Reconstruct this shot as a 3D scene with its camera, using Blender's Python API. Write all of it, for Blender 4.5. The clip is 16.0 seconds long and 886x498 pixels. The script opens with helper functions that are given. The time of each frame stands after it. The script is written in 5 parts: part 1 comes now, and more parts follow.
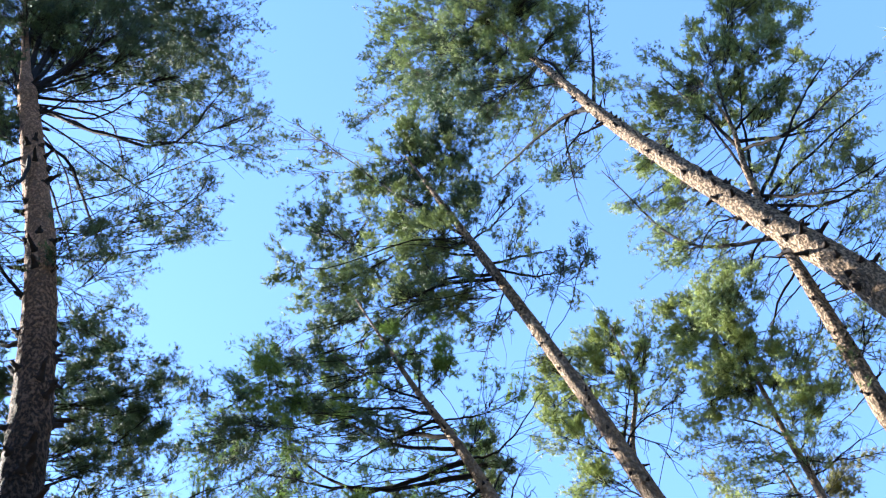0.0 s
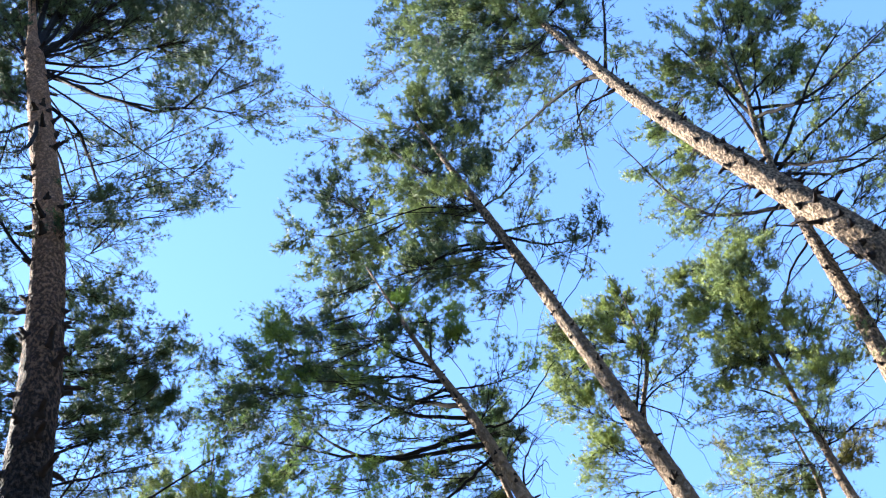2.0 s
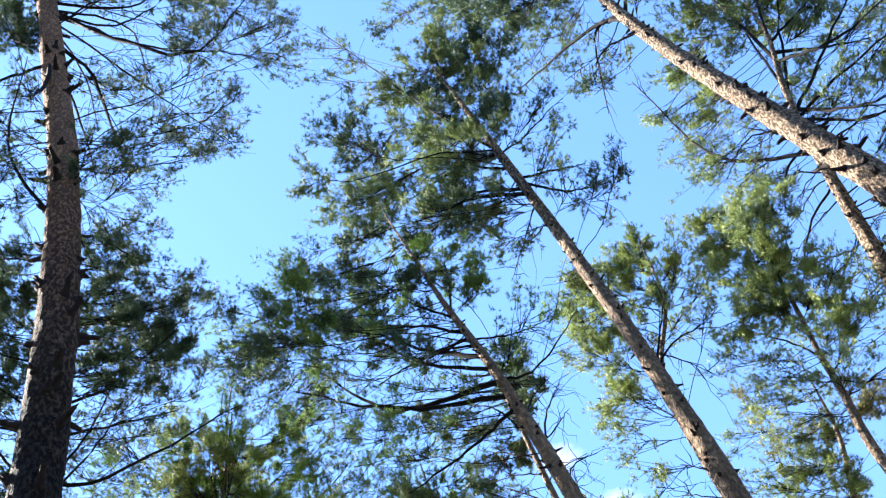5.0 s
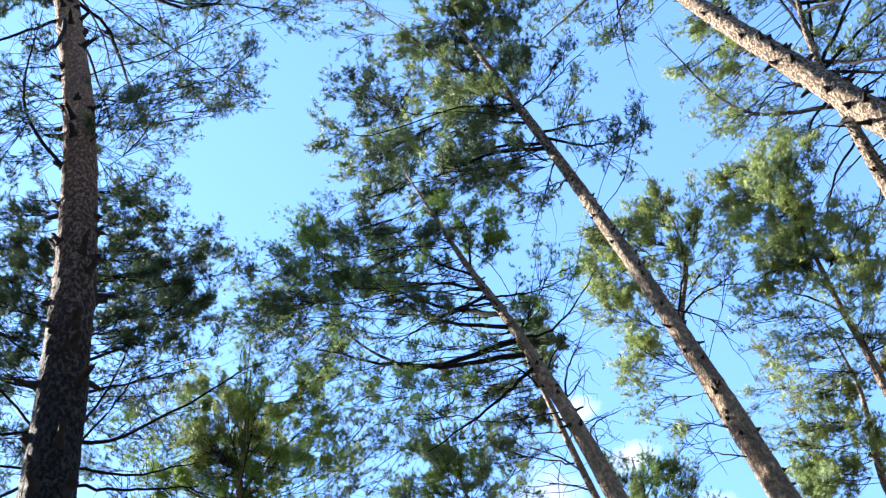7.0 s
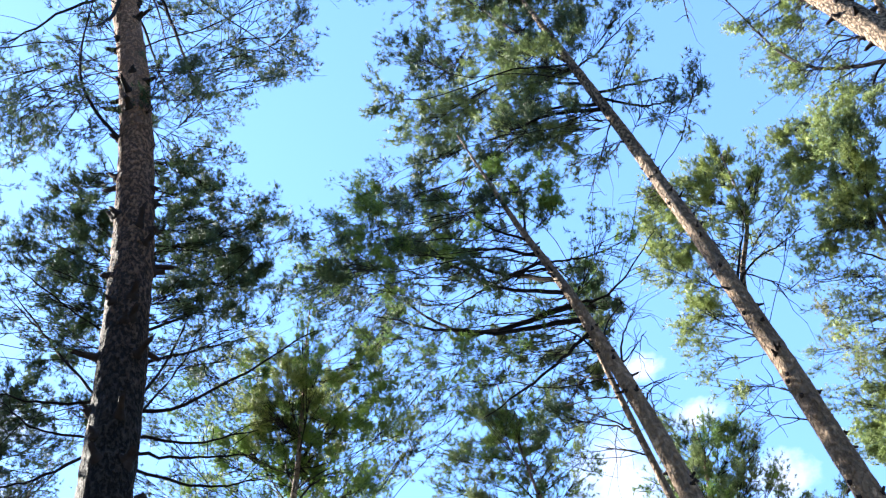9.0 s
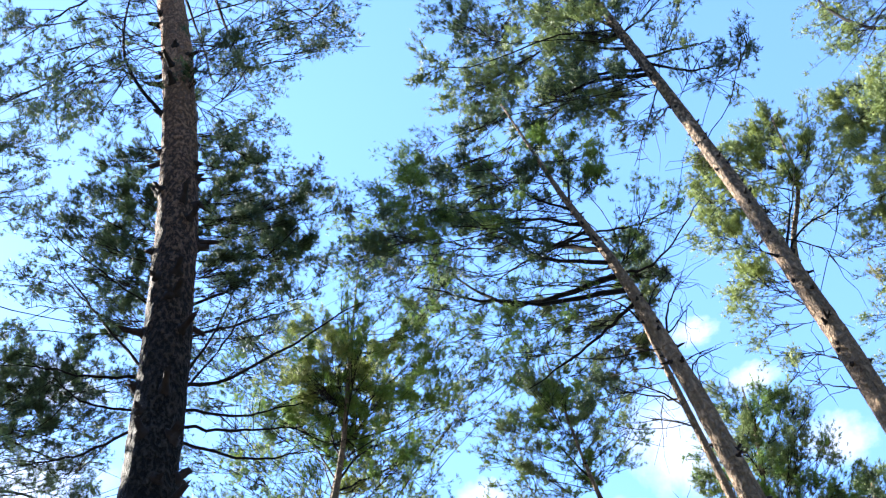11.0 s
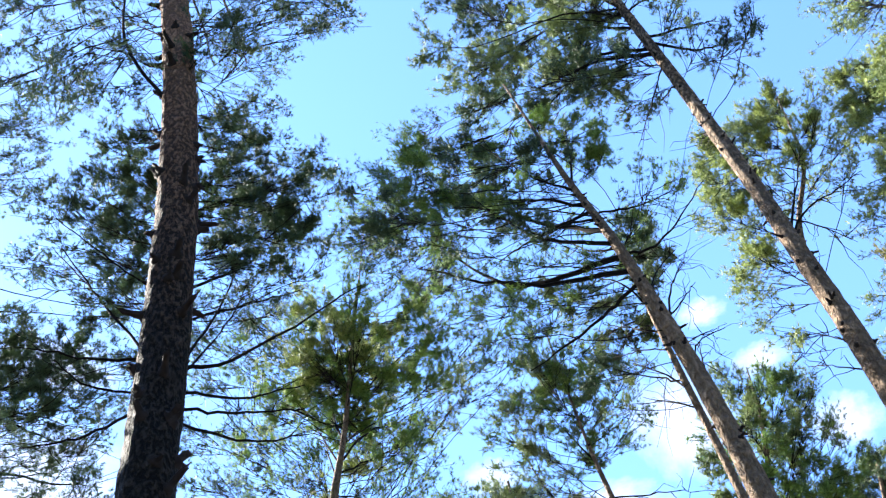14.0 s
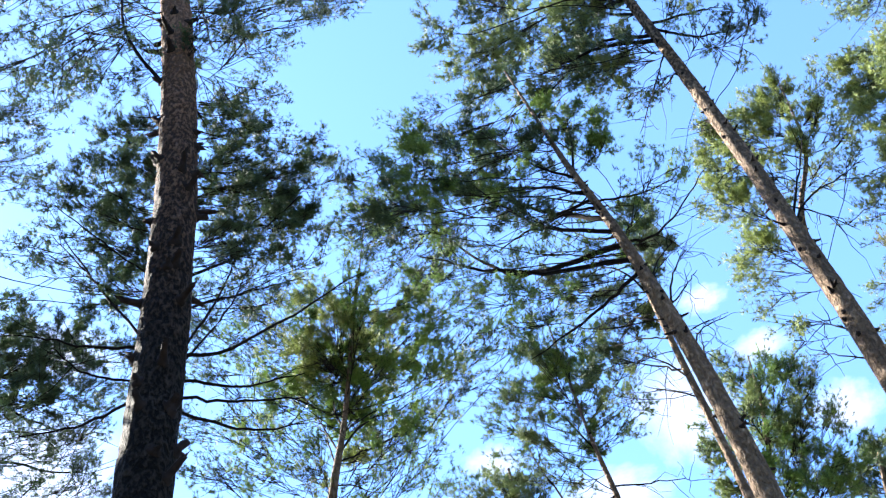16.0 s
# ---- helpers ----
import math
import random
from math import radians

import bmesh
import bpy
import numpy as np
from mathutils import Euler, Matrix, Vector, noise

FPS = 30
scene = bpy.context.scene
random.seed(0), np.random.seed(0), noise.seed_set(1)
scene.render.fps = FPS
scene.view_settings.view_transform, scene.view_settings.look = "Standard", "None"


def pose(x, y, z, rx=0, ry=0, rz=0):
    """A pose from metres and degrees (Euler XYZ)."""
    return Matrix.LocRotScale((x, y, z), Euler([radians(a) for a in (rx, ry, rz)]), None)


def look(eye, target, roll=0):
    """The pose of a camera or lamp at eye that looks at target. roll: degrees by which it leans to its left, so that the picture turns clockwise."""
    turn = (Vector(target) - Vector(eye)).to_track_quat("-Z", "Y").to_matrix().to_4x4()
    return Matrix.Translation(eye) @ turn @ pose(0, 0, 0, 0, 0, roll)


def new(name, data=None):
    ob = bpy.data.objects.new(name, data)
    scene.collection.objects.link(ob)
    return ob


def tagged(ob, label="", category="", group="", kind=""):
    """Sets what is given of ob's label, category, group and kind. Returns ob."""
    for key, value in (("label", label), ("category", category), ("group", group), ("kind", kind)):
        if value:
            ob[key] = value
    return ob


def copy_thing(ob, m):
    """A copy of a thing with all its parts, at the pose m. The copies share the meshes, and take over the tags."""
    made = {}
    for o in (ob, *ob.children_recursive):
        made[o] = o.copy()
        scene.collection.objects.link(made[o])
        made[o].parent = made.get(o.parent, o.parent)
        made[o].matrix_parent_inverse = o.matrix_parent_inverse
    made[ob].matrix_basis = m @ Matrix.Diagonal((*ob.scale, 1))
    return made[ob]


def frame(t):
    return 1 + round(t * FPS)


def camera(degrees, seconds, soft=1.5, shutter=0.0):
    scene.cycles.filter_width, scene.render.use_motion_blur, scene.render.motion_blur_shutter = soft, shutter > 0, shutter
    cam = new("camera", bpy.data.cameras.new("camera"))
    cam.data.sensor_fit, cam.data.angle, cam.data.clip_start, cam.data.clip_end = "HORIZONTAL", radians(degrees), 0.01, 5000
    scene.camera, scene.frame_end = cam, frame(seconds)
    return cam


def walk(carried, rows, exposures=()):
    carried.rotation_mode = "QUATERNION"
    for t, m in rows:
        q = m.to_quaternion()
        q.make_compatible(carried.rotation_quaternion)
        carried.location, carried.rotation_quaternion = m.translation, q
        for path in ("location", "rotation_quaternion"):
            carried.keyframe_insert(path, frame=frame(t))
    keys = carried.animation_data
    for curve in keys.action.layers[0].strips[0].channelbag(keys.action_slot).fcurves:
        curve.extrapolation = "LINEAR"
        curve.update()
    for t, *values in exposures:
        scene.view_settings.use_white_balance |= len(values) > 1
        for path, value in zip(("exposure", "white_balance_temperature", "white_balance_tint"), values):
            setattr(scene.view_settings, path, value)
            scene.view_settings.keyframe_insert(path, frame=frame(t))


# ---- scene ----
cam = camera(41.2, 16.0, soft=1.2)
PATH = [
    (0.0, 0.000, 0.000, 1.339, 151.55, 14.60, 25.02),
    (0.5, -0.008, 0.022, 1.359, 151.24, 14.53, 25.02),
    (1.0, -0.015, 0.031, 1.379, 150.87, 14.43, 25.09),
    (1.5, -0.022, 0.045, 1.399, 150.55, 14.34, 25.14),
    (2.0, -0.026, 0.044, 1.421, 150.03, 14.19, 25.10),
    (2.5, -0.030, 0.045, 1.444, 149.59, 14.10, 25.10),
    (3.0, -0.035, 0.046, 1.469, 149.06, 13.96, 25.07),
    (3.5, -0.046, 0.053, 1.494, 148.64, 13.87, 25.03),
    (4.0, -0.051, 0.057, 1.517, 148.17, 13.76, 25.09),
    (6.5, -0.061, 0.083, 1.630, 145.65, 13.02, 25.43),
    (7.0, -0.053, 0.089, 1.645, 145.04, 12.78, 25.69),
    (7.5, -0.036, 0.095, 1.656, 144.54, 12.47, 25.97),
    (8.0, -0.024, 0.095, 1.663, 144.12, 12.03, 26.48),
    (8.5, -0.015, 0.088, 1.664, 143.89, 11.51, 27.15),
    (9.0, 0.006, 0.086, 1.668, 143.58, 10.86, 28.18),
    (9.5, 0.032, 0.086, 1.674, 143.22, 10.17, 29.01),
    (12.0, 0.067, 0.113, 1.709, 141.90, 9.21, 30.45),
    (12.5, 0.068, 0.119, 1.709, 141.85, 9.22, 30.51),
    (13.0, 0.071, 0.125, 1.712, 141.75, 9.21, 30.54),
    (13.5, 0.077, 0.126, 1.717, 141.56, 9.15, 30.53),
    (14.0, 0.082, 0.135, 1.723, 141.39, 9.09, 30.55),
    (14.5, 0.079, 0.140, 1.734, 141.18, 9.09, 30.52),
    (15.0, 0.082, 0.149, 1.742, 141.03, 9.05, 30.54),
    (15.5, 0.086, 0.150, 1.746, 140.86, 9.02, 30.55),
    (16.0, 0.085, 0.152, 1.754, 140.72, 8.99, 30.54),
]
walk(cam, [(t, pose(*r)) for t, *r in PATH])

# ---- daylight: clear sky, sun from the left ----
SUN_AZ, SUN_EL = radians(-80.0), radians(40.0)      # azimuth from +y towards +x
SUN_DIR = Vector((math.sin(SUN_AZ) * math.cos(SUN_EL), math.cos(SUN_AZ) * math.cos(SUN_EL), math.sin(SUN_EL)))
world = bpy.data.worlds.new("sky")
scene.world = world
world.use_nodes = True
wn, wl = world.node_tree.nodes, world.node_tree.links
wn.clear()
sky = wn.new("ShaderNodeTexSky")
sky.sky_type, sky.sun_disc = "NISHITA", False
sky.sun_elevation, sky.sun_rotation = SUN_EL, SUN_AZ
sky.altitude, sky.air_density, sky.dust_density, sky.ozone_density = 0, 1.0, 0.22, 1.0
back = wn.new("ShaderNodeBackground")
back.inputs["Strength"].default_value = 0.05
# sky colour shifted towards blue by a fixed tint
sky_tint = wn.new("ShaderNodeMixRGB")
sky_tint.blend_type = "MULTIPLY"
sky_tint.inputs[0].default_value, sky_tint.inputs[2].default_value = 1.0, (0.755, 1.0, 1.40, 1)
wout = wn.new("ShaderNodeOutputWorld")
wl.new(sky.outputs[0], sky_tint.inputs[1])
wl.new(sky_tint.outputs[0], back.inputs[0])
wl.new(back.outputs[0], wout.inputs[0])

sun = new("sun", bpy.data.lights.new("sun", "SUN"))
sun.data.energy, sun.data.angle, sun.data.color = 5.0, radians(0.53), (1.0, 0.94, 0.84)
sun.matrix_world = look(SUN_DIR * 50, (0, 0, 0))
scene.view_settings.exposure = 3.28


# ---- materials ----
def material(name):
    m = bpy.data.materials.new(name)
    m.use_nodes = True
    nt = m.node_tree
    return m, nt.nodes, nt.links, nt.nodes["Principled BSDF"]


def ramp(nodes, stops):
    r = nodes.new("ShaderNodeValToRGB")
    e = r.color_ramp.elements
    while len(e) < len(stops):
        e.new(0.5)
    for k, (p, c) in zip(e, stops):
        k.position, k.color = p, (*c, 1)
    return r


def bark_material(name, grey, warm, low, high, grain, plated, rugged):
    """Pine bark: grey-brown plates low on the stem, thin flaking orange bark from height low to high."""
    m, n, l, b = material(name)
    geo = n.new("ShaderNodeNewGeometry")
    sep = n.new("ShaderNodeSeparateXYZ")
    l.new(geo.outputs["Position"], sep.inputs[0])
    up = n.new("ShaderNodeMapRange")
    up.inputs["From Min"].default_value, up.inputs["From Max"].default_value = low, high
    up.interpolation_type = "SMOOTHSTEP"
    l.new(sep.outputs["Z"], up.inputs["Value"])
    mapping = n.new("ShaderNodeMapping")
    mapping.inputs["Scale"].default_value = (1, 1, 0.55)
    l.new(geo.outputs["Position"], mapping.inputs[0])
    flakes = n.new("ShaderNodeTexNoise")
    flakes.inputs["Scale"].default_value, flakes.inputs["Detail"].default_value, flakes.inputs["Roughness"].default_value = grain, 4, 0.6
    flakes.inputs["Distortion"].default_value = 0.25
    l.new(mapping.outputs[0], flakes.inputs["Vector"])
    # dark cracks, with plate contrast in the colour standing in for relief shading
    crack_shade = ramp(n, [(0.42, (0.07, 0.065, 0.065)), (0.49, (0.4, 0.39, 0.38)), (0.55, (1.15, 1.12, 1.1)), (0.66, (1.8, 1.75, 1.7))])
    l.new(flakes.outputs["Fac"], crack_shade.inputs[0])
    blotch = n.new("ShaderNodeTexNoise")
    blotch.inputs["Scale"].default_value, blotch.inputs["Detail"].default_value = 4.5, 6
    l.new(mapping.outputs[0], blotch.inputs["Vector"])
    fine = n.new("ShaderNodeTexNoise")
    fine.inputs["Scale"].default_value, fine.inputs["Detail"].default_value = 55, 6
    l.new(mapping.outputs[0], fine.inputs["Vector"])
    tone_g = ramp(n, [(0.25, tuple(0.45 * c for c in grey)), (0.5, grey), (0.75, tuple(1.5 * c for c in grey))])
    tone_w = ramp(n, [(0.25, tuple(0.5 * c for c in warm)), (0.5, warm), (0.72, tuple(1.35 * c for c in warm))])
    half = n.new("ShaderNodeMath")
    half.operation = "MULTIPLY_ADD"
    half.inputs[1].default_value = 0.5
    l.new(fine.outputs["Fac"], half.inputs[0])
    scale = n.new("ShaderNodeMath")
    scale.operation = "MULTIPLY"
    scale.inputs[1].default_value = 0.5
    l.new(blotch.outputs["Fac"], scale.inputs[0])
    l.new(scale.outputs[0], half.inputs[2])
    l.new(half.outputs[0], tone_g.inputs[0])
    l.new(half.outputs[0], tone_w.inputs[0])
    mix = n.new("ShaderNodeMixRGB")
    l.new(up.outputs[0], mix.inputs[0])
    l.new(tone_g.outputs[0], mix.inputs[1])
    l.new(tone_w.outputs[0], mix.inputs[2])
    dark = n.new("ShaderNodeMixRGB")
    dark.blend_type = "MULTIPLY"
    depth = n.new("ShaderNodeMapRange")      # thick plates low down, thin bark above
    depth.inputs["To Min"].default_value, depth.inputs["To Max"].default_value = plated, rugged
    l.new(up.outputs[0], depth.inputs["Value"])
    l.new(depth.outputs[0], dark.inputs[0])
    l.new(mix.outputs[0], dark.inputs[1])
    l.new(crack_shade.outputs[0], dark.inputs[2])
    scar = n.new("ShaderNodeTexNoise")
    scar.inputs["Scale"].default_value, scar.inputs["Detail"].default_value = 8.0, 3
    l.new(mapping.outputs[0], scar.inputs["Vector"])
    scars = ramp(n, [(0.27, (0.16, 0.15, 0.15)), (0.34, (0.8, 0.8, 0.8)), (0.6, (1.1, 1.1, 1.1))])
    l.new(scar.outputs["Fac"], scars.inputs[0])
    worn = n.new("ShaderNodeMixRGB")
    worn.blend_type = "MULTIPLY"
    worn.inputs[0].default_value = 0.45
    l.new(dark.outputs[0], worn.inputs[1])
    l.new(scars.outputs[0], worn.inputs[2])
    l.new(worn.outputs[0], b.inputs["Base Color"])
    b.inputs["Roughness"].default_value = 0.9
    b.inputs["Specular IOR Level"].default_value = 0.12
    add = n.new("ShaderNodeMath")
    add.operation = "MULTIPLY_ADD"
    add.inputs[1].default_value = 0.6
    l.new(fine.outputs["Fac"], add.inputs[0])
    l.new(crack_shade.outputs[0], add.inputs[2])
    bump = n.new("ShaderNodeBump")
    bump.inputs["Strength"].default_value, bump.inputs["Distance"].default_value = 0.9, 0.03
    l.new(add.outputs[0], bump.inputs["Height"])
    l.new(bump.outputs[0], b.inputs["Normal"])
    return m


def twig_material(name, colour):
    m, n, l, b = material(name)
    geo = n.new("ShaderNodeNewGeometry")
    t = n.new("ShaderNodeTexNoise")
    t.inputs["Scale"].default_value, t.inputs["Detail"].default_value = 30, 4
    l.new(geo.outputs["Position"], t.inputs["Vector"])
    r = ramp(n, [(0.3, tuple(0.5 * c for c in colour)), (0.6, colour), (0.8, tuple(1.5 * c for c in colour))])
    l.new(t.outputs["Fac"], r.inputs[0])
    l.new(r.outputs[0], b.inputs["Base Color"])
    b.inputs["Roughness"].default_value = 0.9
    b.inputs["Specular IOR Level"].default_value = 0.12
    bump = n.new("ShaderNodeBump")
    bump.inputs["Strength"].default_value, bump.inputs["Distance"].default_value = 0.5, 0.006
    l.new(t.outputs["Fac"], bump.inputs["Height"])
    l.new(bump.outputs[0], b.inputs["Normal"])
    return m


def needle_material(name, shaded_green, lit_green):
    """Waxy needles: green varies by tuft, lit-and-shaded contrast painted in, some light passing through."""
    m, n, l, b = material(name)
    geo = n.new("ShaderNodeNewGeometry")
    patch = n.new("ShaderNodeTexNoise")
    patch.inputs["Scale"].default_value, patch.inputs["Detail"].default_value = 2.2, 3
    tuft = n.new("ShaderNodeTexNoise")
    tuft.inputs["Scale"].default_value, tuft.inputs["Detail"].default_value = 11, 1
    for t in (patch, tuft):
        l.new(geo.outputs["Position"], t.inputs["Vector"])
    sums = []
    for source, weight in ((geo.outputs["Random Per Island"], 0.22), (patch.outputs["Fac"], 0.55), (tuft.outputs["Fac"], 0.5)):
        k = n.new("ShaderNodeMath")
        k.operation = "MULTIPLY_ADD"
        k.inputs[1].default_value, k.inputs[2].default_value = weight, -0.135 / 3
        l.new(source, k.inputs[0])
        if sums:
            l.new(sums[-1].outputs[0], k.inputs[2])
        sums.append(k)
    mixf = sums[-1]
    r = ramp(n, [(0.38, shaded_green), (0.64, lit_green)])
    l.new(mixf.outputs[0], r.inputs[0])
    l.new(r.outputs[0], b.inputs["Base Color"])
    b.inputs["Roughness"].default_value = 0.6
    b.inputs["Specular IOR Level"].default_value = 0.1
    tr = n.new("ShaderNodeBsdfTranslucent")
    l.new(r.outputs[0], tr.inputs["Color"])
    ms = n.new("ShaderNodeMixShader")
    ms.inputs[0].default_value = 0.16
    l.new(b.outputs[0], ms.inputs[1])
    l.new(tr.outputs[0], ms.inputs[2])
    l.new(ms.outputs[0], n["Material Output"].inputs["Surface"])
    return m


def floor_material():
    m, n, l, b = material("forest_floor")
    geo = n.new("ShaderNodeNewGeometry")
    a = n.new("ShaderNodeTexNoise")
    a.inputs["Scale"].default_value, a.inputs["Detail"].default_value = 0.7, 8
    c = n.new("ShaderNodeTexNoise")
    c.inputs["Scale"].default_value, c.inputs["Detail"].default_value = 25, 6
    for t in (a, c):
        l.new(geo.outputs["Position"], t.inputs["Vector"])
    moss = ramp(n, [(0.42, (0.055, 0.037, 0.023)), (0.6, (0.026, 0.038, 0.014))])
    l.new(a.outputs["Fac"], moss.inputs[0])
    grain = ramp(n, [(0.3, (0.5, 0.5, 0.5)), (0.7, (1.3, 1.25, 1.1))])
    l.new(c.outputs["Fac"], grain.inputs[0])
    mul = n.new("ShaderNodeMixRGB")
    mul.blend_type = "MULTIPLY"
    mul.inputs[0].default_value = 1
    l.new(moss.outputs[0], mul.inputs[1])
    l.new(grain.outputs[0], mul.inputs[2])
    l.new(mul.outputs[0], b.inputs["Base Color"])
    b.inputs["Roughness"].default_value = 0.95
    bump = n.new("ShaderNodeBump")
    bump.inputs["Strength"].default_value, bump.inputs["Distance"].default_value = 0.8, 0.03
    l.new(c.outputs["Fac"], bump.inputs["Height"])
    l.new(bump.outputs[0], b.inputs["Normal"])
    return m


# low colour darkened beyond grey-brown bark, putting forest shade on the stem
BARK_GREY_SHADED = bark_material("bark_grey_brown_shaded", (0.02, 0.0165, 0.014), (0.34, 0.195, 0.125), 5.4, 10.2, 52, 1.0, 0.55)
BARK_WARM = bark_material("bark_orange_brown", (0.2, 0.14, 0.095), (0.235, 0.17, 0.118), 5.5, 12.5, 36, 0.42, 0.85)
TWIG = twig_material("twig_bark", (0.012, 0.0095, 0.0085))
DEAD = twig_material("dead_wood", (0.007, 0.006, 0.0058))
KNOT = twig_material("knot_wood", (0.018, 0.013, 0.012))
NEEDLE = needle_material("needles_green", (0.009, 0.022, 0.013), (0.165, 0.215, 0.078))
# needle colour darkened to stand in for shade, mostly on the left-hand crowns
NEEDLE_SHADED = needle_material("needles_shaded", (0.009, 0.027, 0.02), (0.06, 0.095, 0.045))
# greener needles, with sun on the crown partly put into the colour
NEEDLE_BRIGHT = needle_material("needles_bright", (0.017, 0.05, 0.013), (0.15, 0.235, 0.055))
# lighter needle colour puts sunlight on crowns that render too dark
NEEDLE_SUNLIT = needle_material("needles_sunlit", (0.017, 0.036, 0.014), (0.25, 0.3, 0.095))
NEEDLE_WARM = needle_material("needles_yellowing", (0.03, 0.045, 0.018), (0.2, 0.19, 0.06))


def cloud_material():
    """White vapour, its sunlit white put in as glow, thinning out at its ragged rim."""
    m, n, l, b = material("cloud_vapour")
    tc = n.new("ShaderNodeTexCoord")
    t = n.new("ShaderNodeTexNoise")
    t.inputs["Scale"].default_value, t.inputs["Detail"].default_value, t.inputs["Roughness"].default_value = 2.0, 10, 0.66
    l.new(tc.outputs["Object"], t.inputs["Vector"])
    ln = n.new("ShaderNodeVectorMath")
    ln.operation = "LENGTH"
    l.new(tc.outputs["Object"], ln.inputs[0])
    rim = n.new("ShaderNodeMapRange")
    rim.inputs["From Min"].default_value, rim.inputs["From Max"].default_value = 0.05, 1.0
    rim.inputs["To Min"].default_value, rim.inputs["To Max"].default_value = 0.5, -0.95
    l.new(ln.outputs["Value"], rim.inputs["Value"])
    add = n.new("ShaderNodeMath")
    add.operation = "MULTIPLY_ADD"
    add.inputs[1].default_value = 1.5
    l.new(t.outputs["Fac"], add.inputs[0])
    l.new(rim.outputs[0], add.inputs[2])
    cut = n.new("ShaderNodeMapRange")
    cut.inputs["From Min"].default_value, cut.inputs["From Max"].default_value = 0.25, 1.55
    l.new(add.outputs[0], cut.inputs["Value"])
    glow = n.new("ShaderNodeEmission")
    glow.inputs["Color"].default_value, glow.inputs["Strength"].default_value = (0.97, 0.98, 1.0, 1), 0.185
    clear = n.new("ShaderNodeBsdfTransparent")
    ms = n.new("ShaderNodeMixShader")
    l.new(cut.outputs[0], ms.inputs[0])
    l.new(clear.outputs[0], ms.inputs[1])
    l.new(glow.outputs[0], ms.inputs[2])
    l.new(ms.outputs[0], n["Material Output"].inputs["Surface"])
    return m


CLOUD = cloud_material()

# ---- ground ----
def grid_sheet(half, cells):
    """A sheet, fine near the middle and reaching the horizon, with low hummocks."""
    k = np.linspace(-1, 1, cells)
    c = np.sign(k) * np.abs(k) ** 3 * half
    x, y = np.meshgrid(c, c)
    r = np.hypot(x, y)
    z = (0.05 * np.sin(1.3 * x + 0.4) * np.cos(1.1 * y) + 0.03 * np.sin(3.1 * x + 2.3 * y)) * np.clip(r / 3, 0.2, 1) * np.exp(-r / 200)
    return np.stack([x.ravel(), y.ravel(), z.ravel() - 0.05], -1), cells


def mesh_of(name, verts, tris, mat, smooth=False):
    """A mesh of triangles straight from arrays."""
    verts, tris = np.asarray(verts, np.float32), np.asarray(tris, np.int32)
    me = bpy.data.meshes.new(name)
    me.vertices.add(len(verts))
    me.vertices.foreach_set("co", verts.ravel())
    me.loops.add(tris.size)
    me.loops.foreach_set("vertex_index", tris.ravel())
    me.polygons.add(len(tris))
    me.polygons.foreach_set("loop_start", np.arange(0, tris.size, 3, dtype=np.int32))
    me.polygons.foreach_set("use_smooth", np.full(len(tris), smooth))
    me.materials.append(mat)
    me.update(calc_edges=True)
    me.validate()
    return me


def quads_of(rows, sides, first=0, closed=True):
    """Triangles of a lattice of rows x sides points."""
    i, j = np.meshgrid(np.arange(rows - 1), np.arange(sides if closed else sides - 1), indexing="ij")
    k = (j + 1) % sides
    a, b, c, d = i * sides + j, i * sides + k, (i + 1) * sides + k, (i + 1) * sides + j
    return first + np.concatenate([np.stack([a, b, c], -1).reshape(-1, 3), np.stack([a, c, d], -1).reshape(-1, 3)])


verts, cells = grid_sheet(3000, 121)
ground = tagged(new("ground", mesh_of("ground", verts, quads_of(cells, cells, closed=False), floor_material(), True)),
                "brown forest floor of fallen needles, soil and moss", "ground", kind="structure")


# ---- clouds, far beyond the stand ----
def cloud(azimuth, elevation, wide, high, seed):
    """A gently bulging bank of vapour 1.6 km away; wide and high in degrees."""
    rng = np.random.default_rng(seed)
    k = np.linspace(-1, 1, 25)
    x, y = np.meshgrid(k, k)
    z = 0.12 * (1 - x ** 2) * (1 - y ** 2) + 0.02 * np.sin(5 * x + seed) * np.cos(4 * y)
    ob = new("cloud", mesh_of("cloud", np.stack([x.ravel(), y.ravel(), z.ravel()], -1), quads_of(25, 25, closed=False), CLOUD, True))
    a, e, far = radians(azimuth), radians(elevation), 1600.0
    eye = Vector((math.sin(a) * math.cos(e), math.cos(a) * math.cos(e), math.sin(e))) * far
    ob.matrix_world = look(eye, eye * 2) @ Matrix.Diagonal((far * math.tan(radians(wide)), far * math.tan(radians(high)), 60.0, 1))
    return tagged(ob, "bright white ragged fair-weather cloud in blue sky", "cloud", "clouds low over the trees", "structure")


for row in ((-8.1, 38.9, 3.6, 4.2, 3), (-2.1, 40.3, 2.0, 1.2, 4), (-4.0, 43.4, 1.7, 1.1, 5), (0.6, 36.1, 2.4, 2.0, 6), (-47.7, 40.8, 6.9, 4.3, 7), (-20.0, 39.3, 2.1, 1.4, 8), (-13.7, 36.3, 4.1, 2.1, 9), (-47.4, 46.2, 4.1, 2.1, 10)):
    cloud(*row)


# ---- pines ----
def frame_of(d):
    """Two directions square to each of the directions d."""
    d = d / (np.linalg.norm(d, axis=-1, keepdims=True) + 1e-9)
    up = np.where(np.abs(d[..., 2:]) > 0.9, np.array([1.0, 0, 0]), np.array([0, 0, 1.0]))
    a = np.cross(d, up)
    a /= np.linalg.norm(a, axis=-1, keepdims=True) + 1e-9
    return a, np.cross(d, a)


